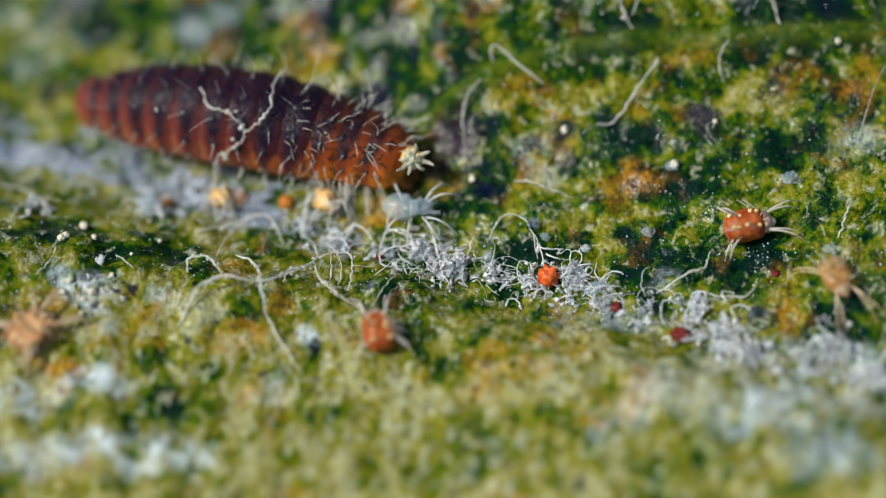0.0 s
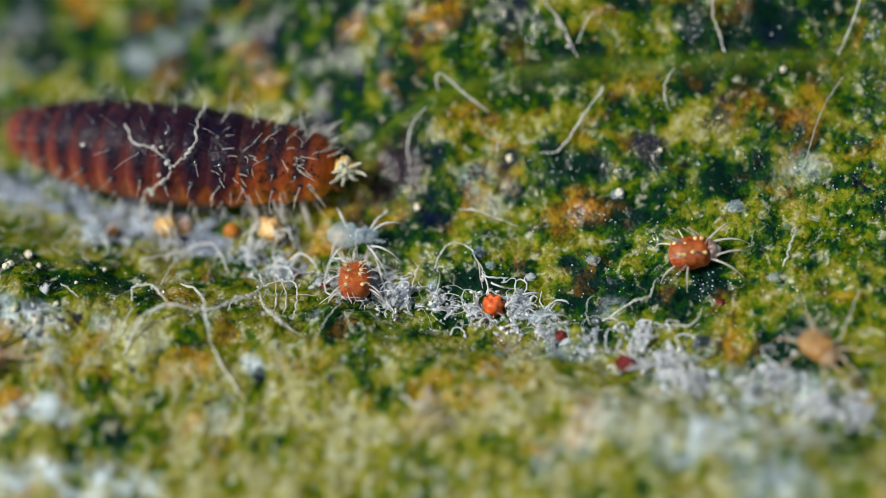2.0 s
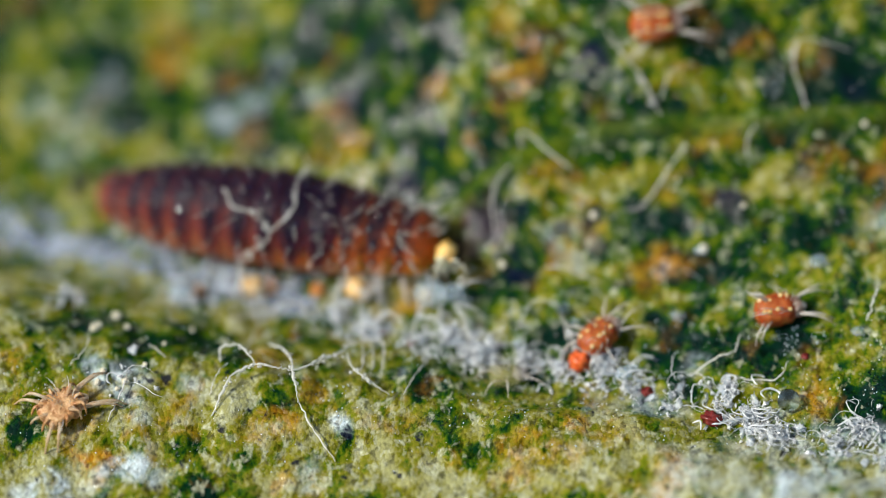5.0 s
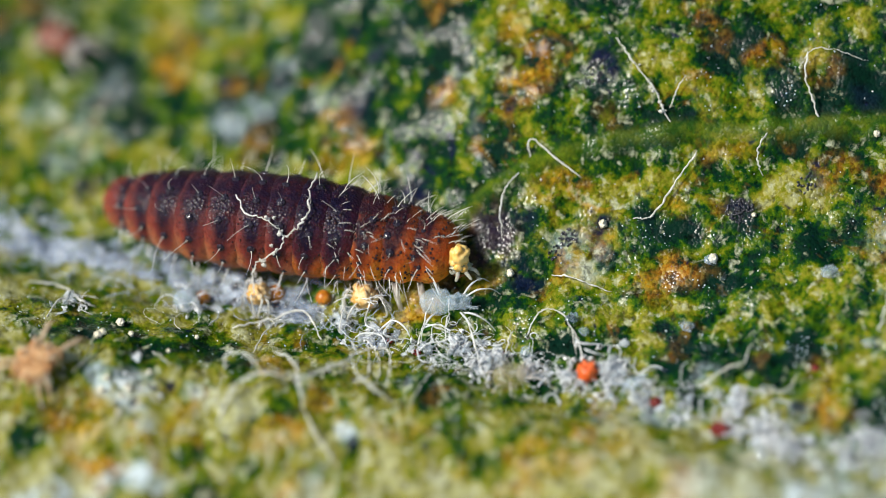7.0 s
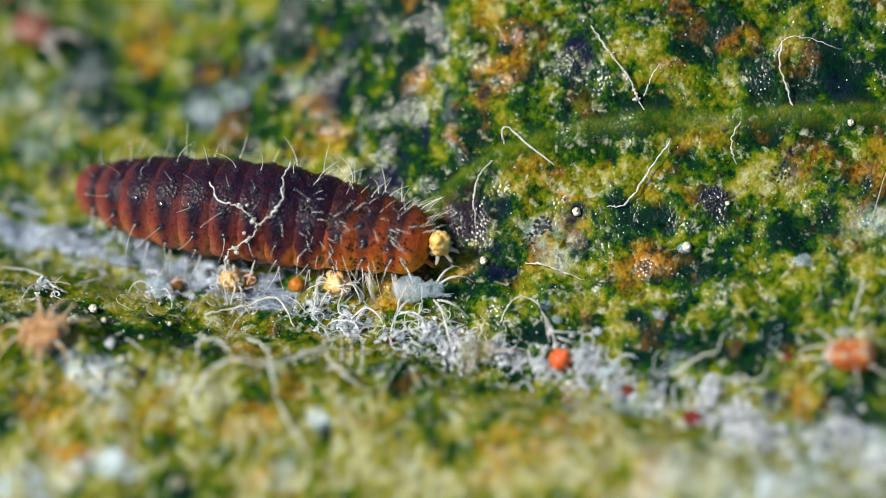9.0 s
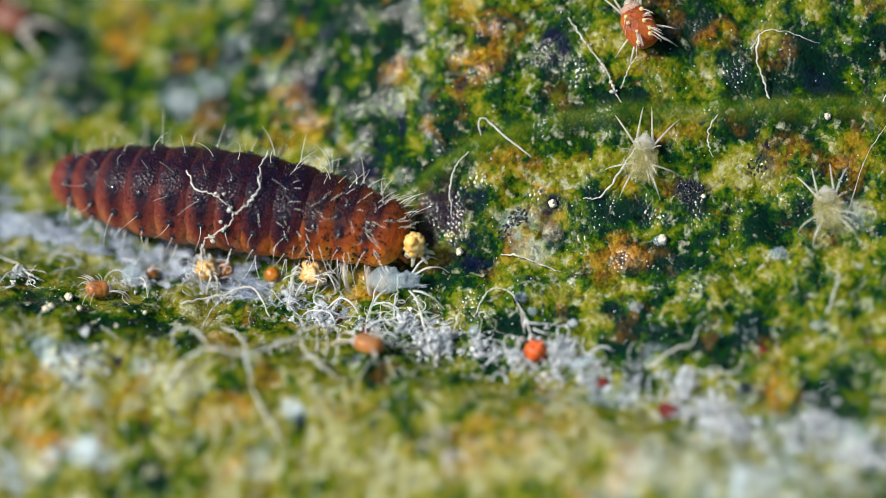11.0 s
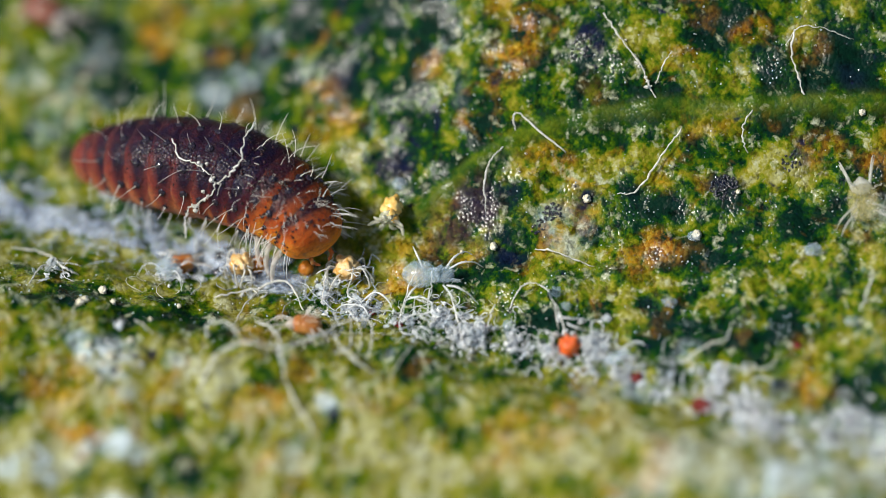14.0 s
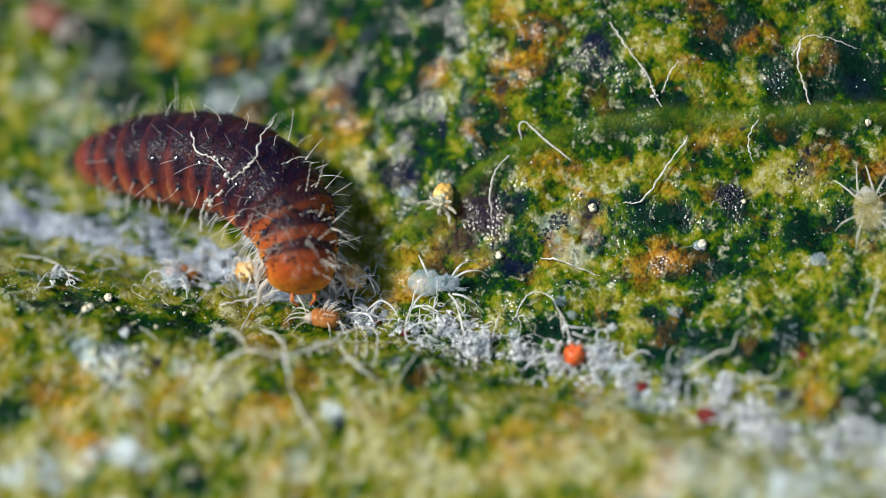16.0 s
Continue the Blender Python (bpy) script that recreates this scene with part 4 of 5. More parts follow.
        s.tube(smooth_path([(out * 0.09 + Vector((0, 0, z))) * size, (out * (0.12 + reach * 0.4) + Vector((0, 0, z + 0.05))) * size,
                            (out * (0.12 + reach * 0.8) + sway * 0.5 + Vector((0, 0, z + 0.03))) * size,
                            (out * (0.12 + reach) + sway + Vector((0, 0, z - 0.05))) * size], 4),
               [0.018 * size] * 4 + [0.013 * size] * 4 + [0.010 * size] * 4 + [0.004 * size], 7)
        part("frill", s, legs if k % 2 else body, root, "curled flap of dried skin")
    made = []
    for k, (x, a) in enumerate([(0.16, 8), (0.13, 24), (-0.03, 118), (-0.09, 142)]):
        for side in (-1, 1):
            s = Shape()
            reach = (0.34 if k < 2 else 0.25) * size * reach_by
            s.tube(smooth_path([(0, 0, 0), (reach * 0.35, 0, 0.03 * size), (reach * 0.75, 0, 0.0), (reach, 0, -0.10 * size)], 4),
                   [0.0115 * size * thick] * 4 + [0.009 * size * thick] * 5 + [0.005 * size * thick] * 4, 7)
            leg = part("leg", s, legs, root, "pale translucent leg")
            leg.matrix_basis = at(x * size, side * 0.075 * size, 0.115 * size) @ pose(0, 0, 0, 0, 0, side * a)
            made.append((leg, x * size, side, a, k))
    return root, made, size


# seconds, place on the leaf and heading; a walking mite swings its legs
ROUTES = []
ROUTES.append((mite("mite_red", "reddish-brown spider mite with pale raised spots and pale legs", 0.9), [
    (0, 2.444, -1.294, 8), (2.5, 2.447, -1.285, 8), (5.2, 2.456, -1.307, 8), (6.2, 4.185, -1.542, 20), (7.4, 4.645, -2.071, 80),
    (8.2, 4.384, -2.223, 140), (8.7, 3.874, -1.921, 165), (9, 3.153, -1.769, 172), (9.1, 2.745, -1.761, 175), (9.2, 2.047, -1.351, 170),
    (9.3, 1.894, -1.321, 140), (9.4, 2.048, -1.360, 120), (9.5, 2.030, -1.269, 118), (9.6, 2.022, -1.468, 150), (9.7, 2.059, -1.593, 165),
    (9.8, 2.207, -1.813, 130), (9.9, 2.301, -1.458, 95), (10, 2.498, -0.990, 90), (10.1, 2.538, -0.705, 105), (10.2, 2.514, -0.578, 115),
    (10.8, 1.818, 0.228, 110), (11.6, 1.603, 1.203, 95), (16, 1.824, 2.060, 60)], True))
ROUTES.append((mite("mite_red", "reddish-brown spider mite walking over the silk webbing", 0.88), [
    (0, -0.403, -2.228, 100), (0.2, -0.480, -2.132, 100), (0.4, -0.487, -2.007, 95), (0.6, -0.440, -1.900, 90), (0.8, -0.348, -1.818, 85),
    (1, -0.233, -1.720, 80), (1.2, -0.182, -1.662, 90), (1.4, -0.141, -1.576, 80), (1.6, -0.121, -1.428, 90), (1.8, -0.133, -1.359, 90),
    (2, -0.162, -1.241, 90), (2.2, -0.134, -1.200, 90), (2.4, -0.098, -1.163, 90), (2.6, -0.060, -1.153, 90), (3, -0.055, -1.159, 90),
    (3.5, -0.113, -1.090, 90), (4, -0.128, -1.055, 90), (4.2, -0.129, -1.020, 90), (4.3, -0.298, -1.037, 110), (4.4, -0.388, -1.100, 100),
    (4.5, -0.356, -1.073, 50), (4.6, -0.036, -1.223, 10), (4.7, 0.384, -1.320, -10), (4.8, 0.760, -1.405, 20), (4.9, 1.147, -1.311, 45),
    (5, 1.069, -1.368, 45), (5.1, 0.959, -1.450, 30), (5.2, 1.263, -1.544, 5), (6.2, 3.093, -2.239, -20), (7, 4.796, -2.836, -20),
    (16, 5.648, -2.948, -20)], True))
ROUTES.append((mite("mite_straw", "straw-orange spider mite with long pale legs", 0.8, False, "mite_frill", 0.3, 1.45, 0.85), [
    (0, 3.123, -1.794, -70), (0.4, 3.128, -1.751, -75), (0.8, 3.142, -1.762, -80), (1.2, 3.091, -1.768, -80), (1.4, 3.089, -1.818, -75),
    (1.6, 3.140, -2.069, -60), (1.8, 3.266, -2.142, -55), (2, 3.398, -2.193, -50), (2.4, 3.423, -2.340, -50), (2.8, 3.455, -2.407, -45),
    (3, 3.511, -2.419, -40), (3.3, 4.197, -2.856, -30), (4.2, 4.581, -2.902, 0), (7, 5.266, -1.408, 80), (10.5, 3.135, 1.468, 150),
    (11.6, 2.037, 0.345, 190), (12.3, 0.744, -0.234, 150), (12.4, 0.586, 0.050, 110), (12.5, 0.511, 0.240, 100), (12.6, 0.360, 0.410, 100),
    (12.7, 0.206, 0.663, 100), (13.1, 0.070, 1.586, 90), (16, 0.071, 2.535, 90)], True))
ROUTES.append((mite("mite_brown", "shrivelled brown-orange spider mite with splayed legs", 0.95, False, "mite_frill", 1.6, 1.1, 0.5, 1.7, 13), [
    (0, -3.094, -2.253, 40), (4.6, -3.066, -2.229, 30), (5.2, -3.158, -2.076, 30), (7.5, -3.348, -1.691, 60), (9, -3.089, -1.538, 60),
    (9.5, -2.916, -1.407, 20), (10.2, -2.906, -1.362, 0), (11.5, -4.361, -1.335, 70), (16, -5.226, -1.384, 100)], True))
ROUTES.append((mite("mite_red", "reddish-brown spider mite far up the leaf"), [
    (0, 0.947, 1.571, 0), (4.6, 1.421, 0.776, 10), (5, 1.527, 0.622, 10), (5.2, 1.553, 0.581, 30), (6.2, 1.822, 1.545, 90),
    (11.4, 0.947, 1.440, 150), (12, -0.634, 1.060, 185), (12.3, -1.470, 0.929, 185), (12.4, -1.948, 1.043, 190), (12.5, -2.432, 0.997, 195),
    (12.6, -3.182, 0.826, 200), (12.9, -4.353, 0.720, 200), (16, -5.682, 0.754, 200)], True))
ROUTES.append((mite("mite_orange", "orange spider mite resting on tangled silk", 0.62, False), [
    (0, 0.237, -5.516, 90), (9.3, 0.368, -4.161, 90), (9.8, 0.321, -2.907, 95), (9.9, 0.174, -2.877, 100), (10, 0.186, -2.696, 100),
    (10.1, 0.015, -2.417, 105), (10.2, 0.008, -2.095, 120), (11.3, -0.626, -1.485, 160), (12.3, -1.120, -1.330, 180), (13.5, -1.139, -1.373, 180),
    (16, -1.038, -1.094, 180)], True))
ROUTES.append((mite("mite_pale", "pale greenish spider mite with whitish legs", 0.85, False, "clear_leg", 0.3, 1.1, 0.7), [
    (0, 0.914, -5.584, 100), (8.8, 0.882, -3.754, 100), (9.3, 0.880, -2.220, 95), (9.5, 0.899, -1.584, 85), (9.8, 1.071, -1.202, 60),
    (9.9, 1.227, -1.056, 40), (10, 1.413, -1.109, 30), (10.1, 1.623, -0.956, 40), (10.2, 1.668, -0.923, 60), (11, 1.730, -0.207, 85),
    (12.2, 1.559, 1.300, 95), (16, 1.386, 2.087, 95)], True))
ROUTES.append((mite("mite_pale", "pale straw-coloured spider mite standing still", 0.85, False, "clear_leg", 0.3, 1.1, 0.6), [
    (0, 2.602, -5.788, 90), (8.8, 2.591, -3.728, 90), (9.3, 2.392, -2.345, 80), (9.5, 2.301, -1.791, 70), (9.7, 2.927, -1.411, 50),
    (9.8, 3.050, -1.196, 70), (9.9, 3.172, -0.965, 80), (10, 3.186, -0.827, 90), (10.2, 3.170, -0.661, 95), (12.5, 3.176, -0.598, 95),
    (16, 3.172, -0.582, 95)], True))
ROUTES.append((mite("mite_pale", "pale yellowish-green mite among white silk", 0.7, False), [
    (0, 0.492, -5.312, 100), (1.2, 0.498, -3.481, 105), (2, 0.407, -2.744, 110), (2.4, 0.230, -2.545, 100), (2.8, 0.193, -2.427, 60),
    (3.2, 0.365, -2.310, 30), (3.6, 0.389, -2.189, 40), (4, 0.331, -1.962, 40), (4.6, 0.296, -1.645, 20), (5, 0.328, -1.658, 20),
    (5.2, 0.308, -1.606, 20), (7.5, 0.309, -1.488, 20), (9, 0.270, -1.390, 20), (9.5, 0.343, -1.504, 20), (10.2, 0.346, -1.462, 0),
    (11.2, 0.155, -2.984, -60), (12.2, 0.154, -4.829, -70), (16, 0.152, -5.283, -70)], True))
ROUTES.append((mite("mite_brick", "dark brick-red spider mite resting far up the leaf", 0.9, False), [
    (0, -3.974, 3.763, -60), (5.3, -3.785, 3.338, -60), (7.2, -3.192, 1.829, -40), (16, -3.228, 1.844, -40)], True))
ROUTES.append((mite("mite_orange", "small orange young mite among white silk", 0.5, False), [
    (0, -4.717, -1.083, 0), (9.6, -3.762, -1.100, 0), (10.2, -3.252, -1.106, 10), (12.3, -1.899, -0.443, 10), (14, -2.087, -0.463, 10),
    (16, -2.169, -0.485, 10)], True))


# ---- still things ----
def fibre(points, radius=0.011, label="curved white silk fibre lying on the leaf", material="fibre", crust=0):
    """points: places on the leaf and heights over it."""
    rnd = random.Random(int(abs(points[0][0]) * 1000))
    path = smooth_path([(x, y, leaf_z(x, y) + h) for x, y, h in points], 7)
    path = [p + Vector((rnd.gauss(0, 0.004), rnd.gauss(0, 0.004), rnd.gauss(0, 0.004))) for p in path]
    s = Shape()
    n = len(path)
    s.tube(path, [0.8 * radius * (0.45 + 0.7 * rnd.random()) * (1 - 0.45 * abs(2 * i / n - 0.8) ** 2) for i in range(n)], 6)
    if crust:
        for _ in range(crust):
            p = rnd.choice(path[n // 4:3 * n // 4])
            k = rnd.uniform(0.007, 0.017)
            s.lump(p + Vector((rnd.gauss(0, 0.02), rnd.gauss(0, 0.02), 0)), (k, k, k * 0.8), 1.0, 9, 6, 6.0, rnd.uniform(0, 40))
    return tagged(part("silk_fibre", s, material), label, "fibre", "loose fibres on the leaf")


fibre([(1.142, 0.592, 0.05), (1.272, 0.423, 0.08), (1.425, 0.288, 0.06), (1.520, 0.144, 0.04), (1.629, 0.022, 0.01)], 0.013,
      "thick cream silk fibre crusted with debris", crust=14)
fibre([(1.556, 0.173, 0.04), (1.609, 0.265, 0.06), (1.679, 0.331, 0.08)], 0.008)
fibre([(2.627, 0.427, 0.10), (2.604, 0.297, 0.08), (2.665, 0.155, 0.05), (2.734, 0.050, 0.01)], 0.014)
fibre([(2.561, 0.376, 0.02), (2.648, 0.433, 0.10), (2.824, 0.434, 0.08), (3.085, 0.402, 0.03)], 0.006)
fibre([(2.311, 0.032, 0.02), (2.240, -0.066, 0.06), (2.228, -0.145, 0.05), (2.270, -0.200, 0.01)], 0.011)
fibre([(1.760, -0.101, 0.10), (1.620, -0.203, 0.08), (1.489, -0.340, 0.06), (1.380, -0.410, 0.03), (1.271, -0.397, 0.01)], 0.012)
fibre([(0.411, -0.058, 0.02), (0.289, -0.162, 0.08), (0.236, -0.273, 0.08), (0.253, -0.420, 0.01)], 0.011)
fibre([(0.473, -0.009, 0.01), (0.473, 0.078, 0.10), (0.638, -0.017, 0.08), (0.866, -0.140, 0.01)], 0.013)
fibre([(0.637, -0.682, 0.01), (0.768, -0.763, 0.06), (0.942, -0.812, 0.06), (1.094, -0.836, 0.01)], 0.010)
fibre([(0.440, -1.121, 0.01), (0.528, -1.010, 0.06), (0.658, -1.013, 0.08), (0.767, -1.140, 0.06), (0.818, -1.342, 0.01)], 0.010)
fibre([(3.241, -1.220, 0.08), (3.195, -1.339, 0.06), (3.133, -1.458, 0.01)], 0.012)
fibre([(2.101, -1.778, 0.02), (2.406, -1.868, 0.05), (2.518, -1.741, 0.08)], 0.009)
fibre([(1.752, -1.706, 0.02), (1.972, -1.688, 0.12), (2.104, -1.636, 0.10), (2.152, -1.453, 0.05)], 0.012)
fibre([(-3.438, -0.369, 0.03), (-3.174, -0.420, 0.05), (-3.013, -0.675, 0.05), (-2.903, -0.705, 0.01)], 0.014)
fibre([(-3.265, -0.999, 0.01), (-3.165, -0.710, 0.07), (-2.969, -0.698, 0.02)], 0.010)
# the forked strand in front of the vein
fibre([(-1.883, -1.624, 0.03), (-1.884, -1.552, 0.1), (-1.745, -1.560, 0.14), (-1.656, -1.686, 0.14), (-1.607, -1.796, 0.12)], 0.015, "knobbly forked white silk strand", "strand", 7)
fibre([(-1.945, -2.136, 0.01), (-1.869, -2.005, 0.06), (-1.784, -1.871, 0.1), (-1.607, -1.807, 0.13), (-1.473, -1.839, 0.15), (-1.330, -1.849, 0.16)], 0.018, "knobbly forked white silk strand", "strand", 13)
fibre([(-1.330, -1.849, 0.16), (-1.192, -1.782, 0.16), (-1.085, -1.667, 0.16), (-0.977, -1.586, 0.15), (-0.887, -1.388, 0.13), (-0.915, -1.166, 0.12)], 0.018, "knobbly forked white silk strand", "strand", 14)
fibre([(-1.513, -1.372, 0.08), (-1.390, -1.512, 0.12), (-1.331, -1.725, 0.15), (-1.321, -1.890, 0.16), (-1.294, -1.983, 0.12), (-1.276, -2.057, 0.06)], 0.018, "knobbly forked white silk strand", "strand", 9)
fibre([(-1.276, -2.057, 0.06), (-1.166, -2.291, 0.06), (-0.992, -2.521, 0.02)], 0.012)
fibre([(-0.913, -1.392, 0.13), (-0.863, -1.711, 0.12), (-0.737, -1.833, 0.08), (-0.580, -1.907, 0.01)], 0.014, "knobbly forked white silk strand", "strand", 8)
fibre([(-0.887, -1.388, 0.13), (-0.740, -1.308, 0.13), (-0.627, -1.326, 0.1), (-0.617, -1.526, 0.08), (-0.651, -1.704, 0.01)], 0.012)
fibre([(-0.784, -1.208, 0.1), (-0.773, -1.509, 0.1), (-0.798, -1.653, 0.02)], 0.009)
fibre([(-1.150, -1.657, 0.02), (-1.102, -1.630, 0.1), (-0.955, -1.570, 0.12)], 0.009)
fibre([(-1.830, -0.903, 0.03), (-1.548, -0.775, 0.08), (-1.286, -0.752, 0.10), (-1.153, -0.999, 0.02)], 0.016)
fibre([(-1.671, -1.280, 0.02), (-1.589, -0.962, 0.05), (-1.483, -0.739, 0.05)], 0.010)
fibre([(-0.410, -1.141, 0.03), (-0.345, -0.944, 0.12), (-0.280, -0.862, 0.2)], 0.009)
fibre([(-0.192, -1.111, 0.02), (-0.170, -0.969, 0.12), (-0.157, -0.881, 0.2)], 0.009)
fibre([(0.884, -1.518, 0.02), (0.840, -1.321, 0.08), (0.796, -1.198, 0.08)], 0.009)


for pts, r in (
        ([(3.784, 0.442, 0.08), (3.697, 0.225, 0.1), (3.551, 0.016, 0.02)], 0.011),
        ([(3.617, -0.051, 0.03), (3.450, -0.277, 0.05), (3.296, -0.656, 0.01)], 0.005),
        ([(3.721, -1.760, 0.04), (3.586, -2.071, 0.06), (3.442, -2.406, 0.02)], 0.008),
        ([(-2.894, -1.410, 0.08), (-2.944, -1.606, 0.06), (-3.055, -1.735, 0.02)], 0.009),
        ([(-2.592, -1.754, 0.03), (-2.651, -1.990, 0.06), (-2.754, -2.242, 0.02)], 0.010),
        ([(-2.434, -1.437, 0.04), (-2.375, -1.556, 0.05), (-2.295, -1.633, 0.02)], 0.009),
        ([(-0.019, -1.027, 0.16), (0.045, -1.237, 0.08), (0.110, -1.488, 0.02)], 0.013),
        ([(0.329, -1.129, 0.10), (0.283, -1.242, 0.06), (0.265, -1.341, 0.01)], 0.009),
        ([(-0.264, -1.491, 0.06), (-0.361, -1.711, 0.05), (-0.475, -1.949, 0.01)], 0.008),
        ([(-1.012, -1.004, 0.10), (-0.968, -0.743, 0.14), (-0.914, -0.630, 0.2)], 0.009),
        ([(-0.791, -1.078, 0.08), (-0.702, -1.430, 0.08), (-0.724, -1.665, 0.01)], 0.008),
        ([(-1.970, -1.955, 0.02), (-1.905, -1.800, 0.06), (-1.840, -1.690, 0.04)], 0.007),
        ([(-2.124, -0.313, 0.02), (-2.210, -0.418, 0.10), (-2.225, -0.773, 0.02)], 0.008),
        ([(-1.993, -0.278, 0.10), (-2.012, -0.461, 0.06), (-2.118, -0.655, 0.01)], 0.007)):
    fibre(pts, r)


def scatter_line(f):
    """A place along the main vein, f from 0 (upper end) to 1 (lower end)."""
    x = -3.9 + 8.2 * f
    return x, (-1.215 - 0.383 * x) / 0.924


CLUMPS = [(-0.979, -0.843, 4), (-0.716, -1.001, 6), (-0.366, -1.145, 4), (-0.083, -1.175, 12), (0.157, -1.314, 12), (0.461, -1.387, 6), (0.765, -1.548, 4),
          (1.069, -1.581, 12), (1.306, -1.784, 5), (1.586, -1.890, 3), (2.040, -1.940, 10), (2.232, -2.164, 12), (2.444, -2.347, 6), (2.830, -2.459, 4),
          (3.090, -2.383, 7), (3.343, -2.666, 7), (3.684, -2.749, 5), (-1.549, -0.737, 2), (-2.185, -0.617, 2), (-3.098, -0.750, 2), (-2.573, -1.814, 2)]


def clump_place(rnd, spread):
    """A place in one of the heaps of silk, and how near its middle (0 to 1)."""
    x, y, _ = rnd.choices(CLUMPS, [c[2] for c in CLUMPS])[0]
    a, b = rnd.gauss(0, 1), rnd.gauss(0, 1)
    return x + a * spread, y + b * spread * 1.1, math.exp(-(a * a + b * b) * 0.5)


def thread(s, rnd, x, y, z, step, r, curl, climb):
    """One curling thread: a turn that keeps its sense, with a little wander."""
    a, turn = rnd.uniform(0, 6.3), rnd.choice((-1, 1)) * rnd.uniform(0.1, curl)
    pts, q = [], Vector((x, y, z))
    for k in range(9):
        pts.append(q.copy())
        a += turn + rnd.gauss(0, 0.3)
        q += Vector((math.cos(a), math.sin(a), climb * (1 - k / 4) + rnd.uniform(-0.3, 0.3))) * step
    s.tube(pts, [r * 0.7] + [r * rnd.uniform(0.7, 1.15) for _ in range(7)] + [r * 0.5], 5)


def band_place(rnd, spread):
    """A place in the narrow band of silk, and how near the middle of a heap."""
    if rnd.random() < 0.93:
        return clump_place(rnd, spread * rnd.choice((0.45, 0.65, 1.0)))
    x, y = scatter_line(rnd.uniform(0.36, 1.0))
    return x + rnd.gauss(0, 0.1), y + rnd.gauss(0.02, 0.07), 0.0


def webbing():
    """Curled glassy threads and finer fluff along the main vein."""
    rnd = random.Random(21)
    s = Shape()
    for _ in range(150):
        x, y, heap = band_place(rnd, 0.14)
        thread(s, rnd, x, y, leaf_z(x, y) + 0.01 + heap * rnd.uniform(0, 0.08), rnd.uniform(0.018, 0.045), rnd.uniform(0.0035, 0.009), 0.7, rnd.uniform(0.1, 1.1))
    tagged(part("silk_threads", s, "thread"), "curled glassy silk threads along the leaf vein", "silk", kind="stuff")
    s = Shape()
    for _ in range(240):
        x, y, heap = band_place(rnd, 0.13)
        thread(s, rnd, x, y, leaf_z(x, y) + heap * rnd.uniform(0, 0.12), rnd.uniform(0.014, 0.05), rnd.choice((0.0012, 0.0016, 0.002, 0.0028)), 0.5, rnd.uniform(0.0, 0.8))
    tagged(part("silk_webbing", s, "silk"), "fine white silk fluff tangled along the leaf vein", "silk", kind="stuff")


def flakes():
    rnd = random.Random(5)
    s = Shape()
    for _ in range(760):
        x, y, heap = band_place(rnd, 0.12)
        k = rnd.choice((0.004, 0.006, 0.009, 0.013, 0.020)) * rnd.uniform(0.8, 1.25)
        turn = Euler((rnd.uniform(0, 3), rnd.uniform(0, 3), rnd.uniform(0, 3))).to_matrix()
        s.lump((x, y, leaf_z(x, y) + k * 0.4 + heap * rnd.uniform(0, 0.09)), (k, k * 0.7, k * 0.40), 2.2, 12, 8, 10.0, rnd.uniform(0, 50), turn)
    tagged(part("silk_flakes", s, "silk"), "crumpled white flakes of shed skin and silk", "debris", kind="stuff")
    s = Shape()
    for _ in range(460):
        x, y, heap = band_place(rnd, 0.10)
        k = rnd.uniform(0.016, 0.055)
        turn = Euler((rnd.uniform(-1.2, 1.2), rnd.uniform(-1.2, 1.2), rnd.uniform(0, 3))).to_matrix()
        s.lump((x, y, leaf_z(x, y) + 0.01 + heap * rnd.uniform(0.01, 0.08)), (k, k * 0.6, k * 0.10), 1.6, 16, 8, 7.0, rnd.uniform(0, 50), turn)
    tagged(part("silk_wisps", s, "wisp"), "translucent white wisps of silk piled along the vein", "silk", kind="stuff")


def silk_sheet():
    rnd = random.Random(15)
    s = Shape()
    for _ in range(150):
        x, y = scatter_line(rnd.uniform(0.0, 0.33))
        y += abs(rnd.gauss(0, 0.17)) + 0.02
        k = rnd.uniform(0.025, 0.09)
        turn = Euler((rnd.gauss(0, 0.3), rnd.gauss(0, 0.3), radians(-22) + rnd.gauss(0, 0.4))).to_matrix()
        s.lump((x, y, leaf_z(x, y) + 0.01), (k * 1.6, k * 0.7, k * 0.22), 1.1, 12, 8, 7.0, rnd.uniform(0, 50), turn)
    for _ in range(170):
        x, y = scatter_line(rnd.uniform(0.0, 0.40))
        y += rnd.gauss(0.12, 0.18)
        pts, a = [], radians(-22) + rnd.gauss(0, 0.8)
        q = Vector((x, y, 0))
        for k in range(9):
            pts.append(Vector((q.x, q.y, leaf_z(q.x, q.y) + 0.02 + 0.05 * rnd.random())))
            a += rnd.gauss(0, 0.5)
            q += Vector((math.cos(a), math.sin(a), 0)) * 0.04
        r = rnd.uniform(0.003, 0.007)
        s.tube(pts, [r * 0.5] + [r] * 7 + [r * 0.5], 4)
    tagged(part("silk_mat", s, "film"), "bluish-white mat of silk beneath the larva", "silk", kind="stuff")


webbing()
flakes()
silk_sheet()


